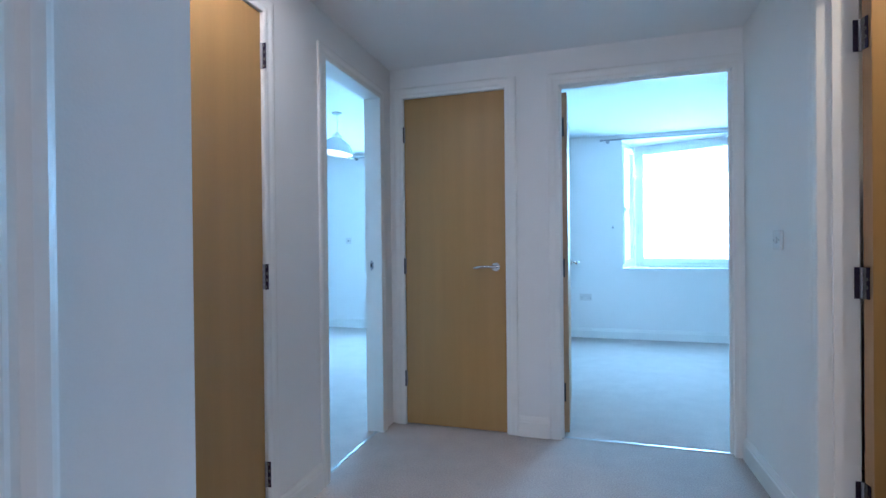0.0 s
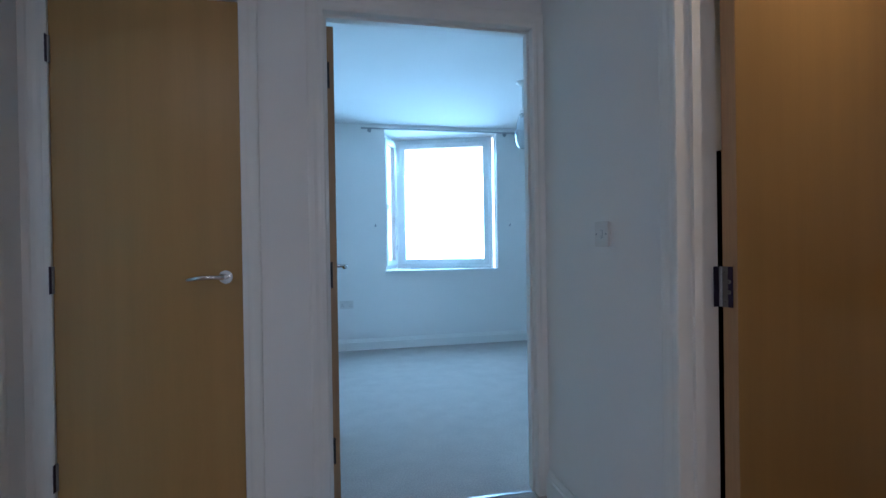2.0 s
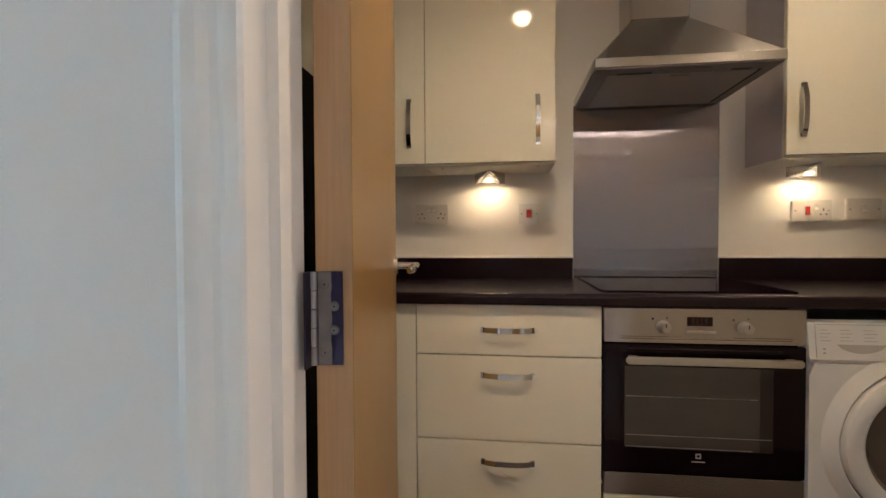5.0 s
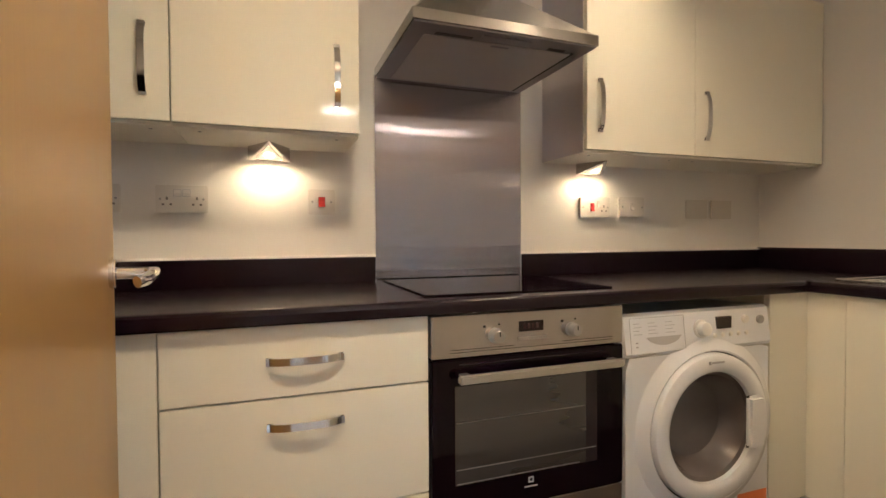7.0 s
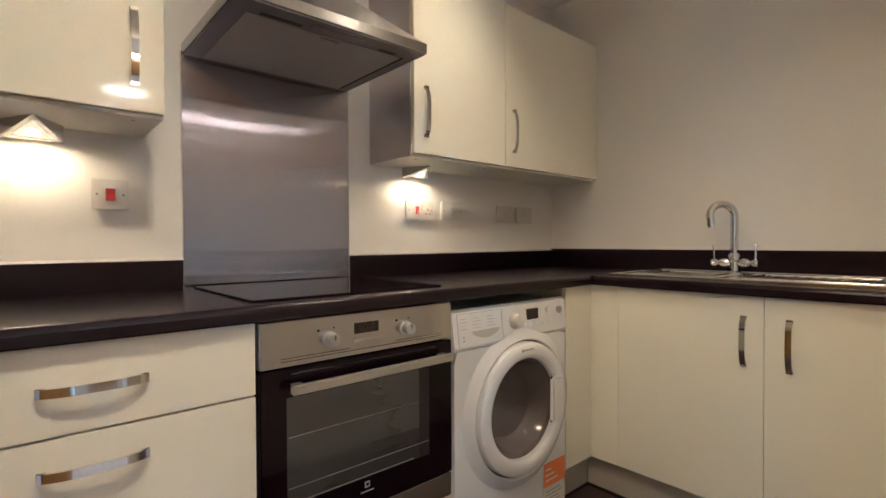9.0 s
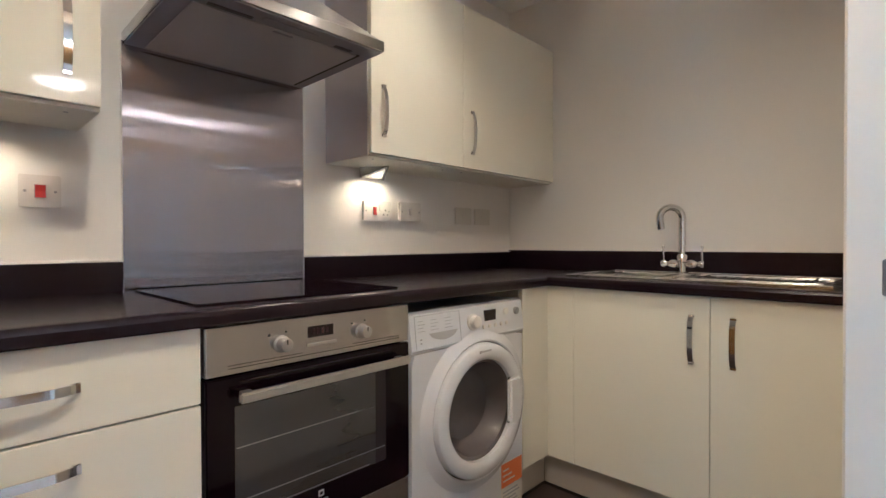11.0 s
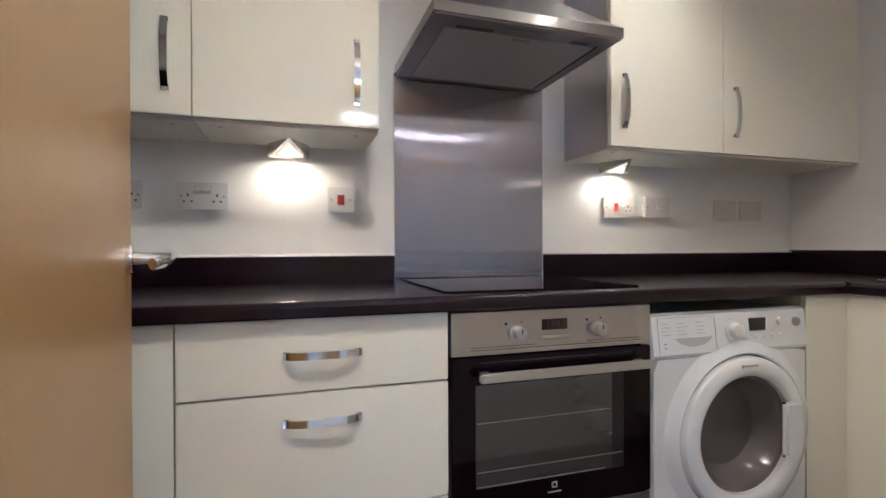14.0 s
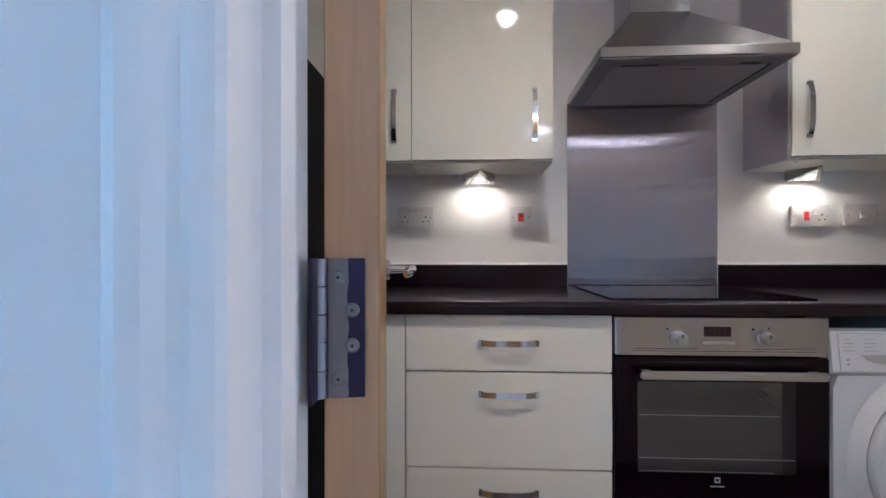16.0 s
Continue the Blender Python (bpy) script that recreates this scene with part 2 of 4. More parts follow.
# moulded casing: outward from the opening, and proud of the wall
CASING = [(0.0, 0.0), (0.0, 0.008), (0.005, 0.011), (0.018, 0.012), (0.024, 0.0105), (0.032, 0.0105), (0.044, 0.0135), (0.058, 0.014), (0.064, 0.012), (0.068, 0.010), (0.069, 0.0)]


def casing(axis, plane, out, a0, a1, z1, name="trim", legs=(1, 1), label="white gloss moulded door architrave"):
    """A mitred casing round three sides of an opening on the wall plane; out is +1 or -1, the side it stands on."""
    bm = bmesh.new()
    rings = []
    for u, d in CASING:
        line = []
        for a, z in ((a0 - u, 0.0), (a0 - u, z1 + u), (a1 + u, z1 + u), (a1 + u, 0.0)):
            p = plane + out * d
            line.append(bm.verts.new((a, p, z) if axis == "x" else (p, a, z)))
        rings.append(line)
    n = len(rings)
    for k in range(n):
        a, b = rings[k], rings[(k + 1) % n]
        for j in range(3):
            if (j == 0 and not legs[0]) or (j == 2 and not legs[1]):
                continue
            bm.faces.new((a[j], a[j + 1], b[j + 1], b[j]))
    return setting(name, bm, TRIM, label, "architrave")


SKIRT = [(0.0, 0.0), (0.018, 0.0), (0.018, 0.085), (0.013, 0.092), (0.013, 0.098), (0.007, 0.112), (0.005, 0.120), (0.0, 0.120)]


def skirting(axis, plane, out, a0, a1):
    pts = [((plane + out * d), z) for d, z in SKIRT]
    if axis == "x":
        bm = prism(pts, "x", a0, a1)
    else:
        bm = prism(pts, "y", a0, a1)
    return setting("baseboard", bm, TRIM, "white painted moulded skirting board", "skirting")


def lining(axis, w0, w1, a0, a1, z1, stop=None, name="trim"):
    """The jambs and head that line a door opening; stop: where the stop lath lies in the wall's thickness."""
    bm = bmesh.new()
    t = 0.022

    def b(a, bb, p, q, lo, hi):
        if axis == "x":
            box(a, bb, p, q, lo, hi, bm=bm)
        else:
            box(p, q, a, bb, lo, hi, bm=bm)
    b(a0 - t, a0, w0, w1, 0, z1)
    b(a1, a1 + t, w0, w1, 0, z1)
    b(a0 - t, a1 + t, w0, w1, z1, z1 + t)
    if stop:
        b(a0, a0 + 0.012, stop[0], stop[1], 0, z1 - 0.012)
        b(a1 - 0.012, a1, stop[0], stop[1], 0, z1 - 0.012)
        b(a0, a1, stop[0], stop[1], z1 - 0.012, z1)
    return setting(name, bm, TRIM, "white painted door lining", "door frame")

# ---- structure ----
HALL_H, BED_H, KIT_H = 2.29, 2.47, 2.40
XL, XR, YB = -0.89, 1.13, 2.67          # hall: left, right and end wall faces
KX, HX, SY = 1.24, 2.90, -0.69          # kitchen: doorway wall, hob wall, sink wall faces
BY = 6.00                               # window walls of the bedrooms
DOOR_TOP = 2.075
SX, SYE = -0.187, 0.294                 # the near wall that the hall widens behind
L = 0.022

setting("floor", box(-3.49, XR + 0.05, -3.7, YB + 0.05, -0.12, 0, bm=box(-3.49, 3.3, YB + 0.05, BY + 0.1, -0.12, 0)), CARPET, "beige cut-pile carpet, fitted wall to wall", "carpet")
setting("floor", box(XR + 0.05, HX + 0.1, SY - 0.1, YB + 0.05, -0.12, -0.004), VINYL, "dark brown vinyl kitchen floor", "floor")
wall("wall_left", "y", XL - 0.1, XL, 0.20, BY, BED_H, [(0.60 - L, 1.376 + L, 0, DOOR_TOP + L), (1.855 - L, 2.492 + L, 0, 2.06 + L)])
wall("wall_end", "x", YB, YB + 0.1, XL, HX, BED_H, [(-0.794 - L, -0.142 + L, 0, 2.094 + L), (0.180 - L, 1.080 + L, 0, 2.083 + L)])
wall("wall_right", "y", XR, KX, -3.6, YB, KIT_H, [(0.935 - L, 1.792 + L, 0, DOOR_TOP + L)])
wall("wall_near", "y", SX - 0.1, SX, -3.6, SYE, HALL_H, [(-0.72 - L, 0.040 + L, 0, DOOR_TOP + L)])
wall("wall_near_return", "x", SYE - 0.1, SYE, XL, SX - 0.1, HALL_H)
# unseen back wall; its opening is there for the added fill light
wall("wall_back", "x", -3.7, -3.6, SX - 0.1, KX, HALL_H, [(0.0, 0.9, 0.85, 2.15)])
wall("wall_hob", "y", HX, HX + 0.1, SY - 0.1, YB, KIT_H)
wall("wall_sink", "x", SY - 0.1, SY, KX, HX, KIT_H)
wall("wall_bedroom_left", "y", -3.49, -3.39, 0.5, BY, BED_H)
wall("wall_bedroom_front", "x", 0.5, 0.6, -3.39, XL - 0.1, BED_H)
wall("wall_bedroom_window", "x", BY, BY + 0.1, -3.49, XL, BED_H, [(-2.69, -1.45, 0.86, 2.41)])
wall("wall_bedroom_inner", "y", 0.0, 0.1, YB + 0.1, BY, BED_H)
wall("wall_bedroom_right", "y", 3.2, 3.3, YB + 0.1, BY, BED_H)
wall("wall_bay", "x", BY, BY + 0.1, 0.0, 3.3, BED_H, [(0.74, 2.03, 0.855, 2.41)])


def slab(name, x0, x1, y0, y1, z):
    return setting(name, box(x0, x1, y0, y1, z, z + 0.1), CEIL, "matt white painted ceiling", "ceiling")


slab("ceiling", XL, XR, SYE - 0.1, YB, HALL_H)
slab("ceiling", SX - 0.1, XR, -3.6, SYE - 0.1, HALL_H)
slab("ceiling", XR, HX + 0.1, SY - 0.1, YB, KIT_H)
slab("ceiling", -3.49, XL, 0.5, BY + 0.1, BED_H)
slab("ceiling", XL, 3.3, YB, BY + 0.1, BED_H)
# the bay beyond the window wall: sill board, head and outer reveals
BAY = [(0.70, 6.10), (0.90, 6.56), (0.96, 6.60), (2.08, 6.19), (2.06, 6.10)]
setting("window_sill", prism([(0.715, 5.965), (2.055, 5.965), (2.055, 6.19), (0.96, 6.60), (0.715, 6.10)], "z", 0.830, 0.856), UPVC, "white painted window board in the bay", "window sill")
setting("trim", prism(BAY, "z", 2.412, 2.50), CEIL, "white plastered head of the window bay", "bay soffit")
setting("wall_bay_apron", prism(BAY, "z", 0.0, 0.828), PAINT, "white plastered wall below the bay window", "wall")
setting("window_sill", box(-2.72, -1.42, 5.965, 6.12, 0.835, 0.861, 0.004), UPVC, "white painted window board", "window sill")

# openings
lining("y", XR, KX, 0.935, 1.792, DOOR_TOP, (KX - 0.075, KX - 0.05))
casing("y", XR, -1, 0.935, 1.792, DOOR_TOP)
casing("y", KX, 1, 0.935, 1.792, DOOR_TOP)
lining("y", XL - 0.1, XL, 1.855, 2.492, 2.06)
casing("y", XL, 1, 1.855, 2.492, 2.06)
lining("y", XL - 0.1, XL, 0.60, 1.376, DOOR_TOP)
casing("y", XL, 1, 0.60, 1.376, DOOR_TOP)
lining("x", YB, YB + 0.1, -0.794, -0.142, 2.094)
casing("x", YB, -1, -0.794, -0.142, 2.094)
lining("x", YB, YB + 0.1, 0.180, 1.080, 2.083, (YB + 0.03, YB + 0.05))
casing("x", YB, -1, 0.180, 1.080, 2.083)
lining("y", SX - 0.1, SX, -0.72, 0.040, DOOR_TOP)
casing("y", SX, 1, -0.72, 0.040, DOOR_TOP)
# skirting
skirting("y", XR, -1, 1.864, YB - 0.02)
skirting("y", XR, -1, -3.6, 0.863)
skirting("x", YB, -1, -0.07, 0.108)
skirting("y", XL, 1, 1.448, 1.783)
skirting("y", SX, 1, 0.112, SYE)
skirting("y", SX, 1, -3.6, -0.792)
skirting("x", BY, -1, 0.1, 3.2)
skirting("x", BY, -1, -3.39, XL - 0.1)
skirting("y", 3.2, -1, YB + 0.1, BY)
skirting("y", -3.39, 1, 0.6, BY)
skirting("y", XL - 0.1, -1, 2.58, BY)


def threshold(axis, a0, a1, p):
    pts = [(p - 0.012, 0.0), (p - 0.008, 0.004), (p + 0.008, 0.004), (p + 0.012, 0.0)]
    return setting("threshold_strip", prism(pts, axis, a0, a1), RAIL, "polished metal carpet threshold strip", "threshold")


threshold("x", 0.180, 1.080, YB + 0.04)
threshold("y", 1.855, 2.492, XL - 0.04)
threshold("y", 0.935, 1.792, KX - 0.03)

# ---- windows ----


def frame_loop(w, h, t, y0, y1, x=0.0, z=0.0, bevel=0.004):
    bm = bmesh.new()
    for a in ((x, x + t, z, z + h), (x + w - t, x + w, z, z + h)):
        box(a[0], a[1], y0, y1, a[2], a[3], bevel, 1, bm)
    for a in ((x + t, x + w - t, z, z + t), (x + t, x + w - t, z + h - t, z + h)):
        box(a[0], a[1], y0 + 0.001, y1 - 0.001, a[2], a[3], bevel, 1, bm)
    return bm


def window(name, m, w, h, label, handle=1):
    o = thing(name, m, label, "window", kind="structure")
    part("window_frame", frame_loop(w, h, 0.055, 0.0, 0.07), UPVC, o)
    sash = part("sash", frame_loop(w - 0.09, h - 0.09, 0.062, -0.018, 0.05, 0.045, 0.045), UPVC, o, "white upvc opening sash")
    p = part("pane", box(0.10, w - 0.10, 0.014, 0.034, 0.10, h - 0.10), PANE, o, "clear double-glazed pane")
    p.visible_shadow = False
    if handle:
        x = w - 0.075 if handle > 0 else 0.075
        bm = box(x - 0.014, x + 0.014, -0.032, -0.0185, h * 0.44, h * 0.44 + 0.075, 0.004)
        cyl((x, -0.03, h * 0.44 + 0.05), (x, -0.06, h * 0.44 + 0.05), 0.008, bm=bm)
        box(x - 0.010, x + 0.010, -0.07, -0.052, h * 0.44 - 0.07, h * 0.44 + 0.06, 0.006, 2, bm)
        part("handle", bm, UPVC, sash, "white window handle")
    return o


window("window_1", pose(0.925, 6.535, 0.858, 0, 0, -20.2), 1.165, 1.55, "white upvc casement window standing across a slanted bay", 1)
window("window_2", pose(0.735, 6.115, 0.858, 0, 0, 65.0), 0.45, 1.55, "narrow white upvc side window of the bay", -1)
window("window_3", pose(-2.685, 6.03, 0.863, 0, 0, 0), 1.23, 1.545, "white upvc casement window in the bedroom wall", -1)
# unseen window, added as a place for the hall's fill light
window("fill_window", pose(0.9, -3.63, 0.85, 0, 0, 180), 0.9, 1.30, "unseen white upvc window added in the hall end wall to hold a fill light", 1)

# white sky far outside the bedroom windows
setting("backdrop", box(-14, 14, 13.0, 13.05, -4, 12), SKY_GLOW, "bright white overcast sky outside the windows", "sky")

# ---- doors ----
DULL = material("dull_dark_steel", (0.07, 0.065, 0.065), 0.5, 0.8, broad=0.1)


def lever(parent, x, z, side, toward, t=0.044):
    """A lever on a round rose; side -1 is the front face (y = 0), +1 the back face; toward: the way the lever points along x."""
    y = 0.0 if side < 0 else t
    s = side
    bm = cyl((x, y, z), (x, y + s * 0.009, z), 0.026, n=28, bevel=0.003)
    cyl((x, y + s * 0.008, z), (x, y + s * 0.052, z), 0.010, 0.009, 16, bm)
    pts = [(x, y + s * 0.050, z), (x + toward * 0.012, y + s * 0.060, z + 0.001), (x + toward * 0.045, y + s * 0.063, z + 0.003), (x + toward * 0.085, y + s * 0.061, z + 0.001), (x + toward * 0.118, y + s * 0.053, z - 0.004), (x + toward * 0.126, y + s * 0.044, z - 0.006)]
    tube(pts, 0.0088, 12, bm=bm)
    return part("lever_handle", bm, CHROME, parent, "polished chrome lever handle on a round rose", True)


def butt_hinge(parent, m, fold, plate=0.036, size=0.110, mat=None, bright=None, smear=False):
    """A butt hinge: pin on the local z axis, one plate along +y, the other along -x turned by fold degrees."""
    bm, kn, heads, painted, slot = [bmesh.new() for _ in range(5)]
    k = 5
    for j in range(k):
        z0 = -size / 2 + j * size / k
        cyl((0, 0, z0 + 0.0006), (0, 0, z0 + size / k - 0.0006), 0.0068, n=16, bm=kn)
    box(-0.0012, 0.0012, -plate, -0.004, -size / 2, size / 2, bm=bm)
    q = bmesh.new()
    box(-0.0012, 0.0012, -plate * 0.6, -0.004, -size / 2, size / 2, bm=q)
    for z, y in ((0.040, 0.42), (0.014, 0.72), (-0.014, 0.72), (-0.040, 0.42)):
        cyl((-0.0010, -plate * y, z), (-0.0032, -plate * y, z), 0.0062, 0.0044, 16, bm=painted if smear and y < 0.5 else heads)
        box(-0.0036, -0.0031, -plate * y - 0.0014, -plate * y + 0.0014, z - 0.0005, z + 0.0005, bm=slot)
        box(-0.0036, -0.0031, -plate * y - 0.0005, -plate * y + 0.0005, z - 0.0014, z + 0.0014, bm=slot)
    bmesh.ops.rotate(q, cent=(0, 0, 0), matrix=Matrix.Rotation(radians(fold), 3, "Z"), verts=q.verts)
    tmp = bpy.data.meshes.new("hinge_half")
    q.to_mesh(tmp)
    bm.from_mesh(tmp)
    bpy.data.meshes.remove(tmp)
    q.free()
    h = part("hinge", bm, mat or HINGE, parent, "worn steel butt hinge with screws", True)
    h.matrix_local = m
    part("pin", kn, bright or KNUCKLE, h, "round hinge barrel", True)
    part("screw_head", heads, bright or SCREW, h, "dulled countersunk screw heads", True)
    part("screw_slot", slot, DARK, h)
    if smear:
        n = 48
        edge = [(-plate * (0.63 + 0.014 * math.sin(q * 0.33) + 0.008 * math.sin(q * 0.8 + 1)), size * (q / n - 0.5)) for q in range(n + 1)]
        film = prism([(-0.0075, -size / 2)] + edge + [(-0.0075, size / 2)], "x", -0.0018, -0.0012)
        part("paint_smear", film, SMEAR, h, "dull grey paint smeared over the plate")
        part("screw_head", painted, SMEAR, h, "painted-over screw heads", True)
    else:
        painted.free()
    return h


def oak_door(name, m, w, label, handle_x, toward, sides=(-1,), h=2.06):
    """A flush veneered leaf: hinge side at x = 0, front face at y = 0."""
    o = thing(name, m, label, "door", kind="structure")
    part("leaf", box(0, w, 0, 0.044, 0.008, h, 0.0015, 1), OAK, o)
    part("edge_lipping", box(-0.0008, 0.0, 0.001, 0.043, 0.009, h - 0.001), OAK_EDGE, o, "paler oak lipping on the hinge edge")
    for s in sides:
        lever(o, handle_x, 1.015, s, toward)
    return o


# cupboard door in the end wall, closed, hinges to the left and the lever at its right
d = oak_door("door_1", pose(-0.792, YB + 0.002, 0, 0, 0, 0), 0.648, "closed oak veneered flush cupboard door", 0.588, -1, h=2.090)
for z in (1.86, 1.02, 0.30):
    butt_hinge(d, Matrix.Translation((-0.001, -0.004, z)), -90, 0.02, 0.10)
# cupboard door in the left wall, closed
d = oak_door("door_2", pose(XL - 0.002, 0.604, 0, 0, 0, 90), 0.770, "closed oak veneered flush cupboard door", 0.06, 1, h=DOOR_TOP - 0.004)
for z in (1.90, 1.03, 0.25):
    butt_hinge(d, Matrix.Translation((0.771, -0.004, z)), 90, 0.02, 0.10)
# bedroom door, open into the bedroom along its wall
d = oak_door("door_3", pose(0.219, YB + 0.105, 0, 0, 0, 91.0), 0.835, "oak veneered bedroom door standing wide open", 0.775, -1, (-1, 1), h=DOOR_TOP - 0.006)
for z in (1.86, 1.005, 0.25):
    butt_hinge(d, Matrix.Translation((-0.001, 0.048, z)), 90, 0.03, 0.112, DULL, DULL)
# kitchen door, open into the kitchen past a right angle
d = oak_door("door_4", pose(1.2605, 1.737, 0, 0, 0, 9.6), 0.858, "oak veneered kitchen door standing open past a right angle", 0.795, -1, (-1, 1), h=DOOR_TOP - 0.004)
for z in (1.86, 1.000, 0.25):
    butt_hinge(d, Matrix.Translation((-0.004, 0.0475, z)), -99.6, smear=True)
# the closed door in the near wall
oak_door("door_5", pose(SX - 0.085, -0.718, 0, 0, 0, 90), 0.755, "closed oak veneered flush door", 0.06, 1, h=DOOR_TOP - 0.004)


def strike(m):
    bm = box(-0.013, 0.013, -0.0015, 0.0, -0.03, 0.03, 0.001, 1)
    box(-0.030, -0.013, -0.006, -0.001, -0.020, 0.020, 0.002, 1, bm)
    o = thing("strike_plate", m, "bright steel latch strike plate let into the door lining", "strike plate", kind="structure")
    part("plate", bm, KNUCKLE, o)
    part("latch_hole", box(-0.010, 0.012, -0.0026, -0.0016, -0.012, 0.012), DARK, o, "dark latch hole")
    for z in (0.022, -0.022):
        part("screw", cyl((0, -0.0014, z), (0, -0.003, z), 0.0042, n=12), CHROME, o)


strike(pose(KX - 0.052, 0.9352, 1.015, 0, 0, 180) @ pose(0, 0, 0))
strike(pose(XL - 0.060, 2.4918, 1.03, 0, 0, 0) @ Matrix.Diagonal((-0.5, 1, 1, 1)))

# ---- switches and sockets ----


def plate(name, m, w, kind, label, deep=0.017):
    """A moulded wall plate on a shallow back box, its middle at the origin, facing -y."""
    o = thing(name, m, label, "socket" if "socket" in name else "switch")
    part("back_box", box(-w / 2 + 0.003, w / 2 - 0.003, -deep + 0.006, 0.0, -0.041, 0.041, 0.002, 1), WHITEP, o)
    part("face_plate", box(-w / 2, w / 2, -deep, -deep + 0.0065, -0.044, 0.044, 0.0022, 2), SHADEDP if kind == "blank" else PLATE, o, "", True)
    y = -deep
    for x in (-w / 2 + 0.013, w / 2 - 0.013) if kind != "blank" else ():
        part("screw", cyl((x, y + 0.0002, 0), (x, y - 0.0012, 0), 0.0036, n=12), GREYP, o)

    def holes(cx, cz):
        bm = box(cx - 0.003, cx + 0.003, y - 0.0008, y + 0.0002, cz + 0.006, cz + 0.015)
        for s in (-1, 1):
            box(cx + s * 0.011 - 0.0035, cx + s * 0.011 + 0.0035, y - 0.0008, y + 0.0002, cz - 0.012, cz - 0.006, bm=bm)
        part("pin_holes", bm, PIN, o)

    def rocker(x0, x1, z0, z1, out, mat, label=""):
        part("rocker_surround", box(x0 - 0.0015, x1 + 0.0015, y - 0.0006, y + 0.0002, z0 - 0.0015, z1 + 0.0015), PRINT, o)
        part("rocker", prism([(y + 0.0002, z0), (y - out, z0), (y - out * 0.45, (z0 + z1) / 2), (y - out * 0.7, z1), (y + 0.0002, z1)], "x", x0, x1), mat, o, label)
    if kind == "double":
        for s in (-1, 1):
            holes(s * 0.043, -0.008)
            rocker(s * 0.013 - 0.010, s * 0.013 + 0.010, 0.010, 0.030, 0.004, PLATE)
    elif kind == "red":
        rocker(-0.011, 0.011, -0.017, 0.017, 0.007, RED, "red rocker")
    elif kind == "red_socket":
        rocker(-0.024, -0.008, -0.017, 0.017, 0.007, RED, "red rocker")
        holes(0.044, -0.006)
        rocker(0.010, 0.024, 0.002, 0.026, 0.004, PLATE)
    elif kind == "light":
        rocker(-0.008, 0.008, -0.013, 0.013, 0.005, PLATE)
    else:
        part("outlet", box(-0.012, 0.012, y - 0.0025, y + 0.0002, -0.010, 0.010, 0.002, 1), GREYP if kind == "aerial" else SHADEDP, o)
    return o


def on_hob_wall(y, z):
    return pose(HX, y, z, 0, 0, -90)


plate("light_switch", pose(XR, 2.170, 1.155, 0, 0, -90), 0.088, "light", "white plastic light switch on the hall wall", 0.014)
plate("double_socket", on_hob_wall(1.893, 1.198), 0.150, "double", "white double socket above the worktop")
plate("double_socket", on_hob_wall(2.135, 1.198), 0.146, "double", "white double socket above the worktop")
plate("cooker_switch", on_hob_wall(1.456, 1.197), 0.090, "red", "white cooker switch with a red rocker")
plate("switched_socket", on_hob_wall(0.308, 1.196), 0.152, "red_socket", "white plate with a red rocker switch and a socket")
plate("appliance_switch", on_hob_wall(0.112, 1.200), 0.132, "light", "white switch plate above the worktop")
plate("blank_plate", on_hob_wall(-0.270, 1.196), 0.130, "blank", "plain blank plate, its beige painted for the wall cupboard's shade", 0.010)
plate("blank_plate", on_hob_wall(-0.425, 1.196), 0.130, "blank", "plain blank plate, its beige painted for the wall cupboard's shade", 0.010)
plate("double_socket", pose(0.30, BY, 0.50, 0, 0, 0), 0.146, "double", "white double socket low on the bedroom wall", 0.012)
plate("double_socket", pose(-3.39, 5.66, 0.51, 0, 0, 90), 0.146, "double", "white double socket low on the bedroom wall", 0.012)
plate("aerial_socket", pose(-2.95, BY, 1.24, 0, 0, 0), 0.086, "aerial", "small white aerial plate on the bedroom wall", 0.012)

# ---- bedroom fittings ----


def curtain_rail(x0, x1, z, y):
    o = thing("curtain_rail", pose((x0 + x1) / 2, y, z), "slim grey metal curtain pole over the window", "curtain rail")
    h = (x1 - x0) / 2
    part("pole", cyl((-h, 0, 0), (h, 0, 0), 0.0085, n=16), RAIL, o, "", True)
    for s in (-1, 1):
        part("finial", cyl((s * h, 0, 0), (s * (h + 0.035), 0, 0), 0.0125, 0.0105, 16, bevel=0.003), RAIL, o, "", True)
        bm = cyl((s * (h - 0.06), 0, -0.004), (s * (h - 0.06), BY - y, -0.004), 0.007, n=12)
        cyl((s * (h - 0.06), BY - y - 0.006, -0.004), (s * (h - 0.06), BY - y, -0.004), 0.022, n=20, bm=bm)
        part("bracket", bm, RAIL, o, "", True)


curtain_rail(0.515, 2.19, 2.405, 5.92)
curtain_rail(-2.87, -1.25, 2.405, 5.92)


def tieback(x):
    o = thing("tieback_hook", pose(x, BY, 1.352), "small metal curtain hook on the bedroom wall", "hook")
    part("hook", tube([(0, 0, 0), (0, -0.03, 0), (0, -0.04, 0.008), (0, -0.04, 0.024)], 0.004, 8, Vector((1, 0, 0))), RAIL, o)
    part("backplate", cyl((0, -0.004, 0), (0, 0, 0), 0.012, n=16), RAIL, o)


tieback(0.625)
tieback(2.18)

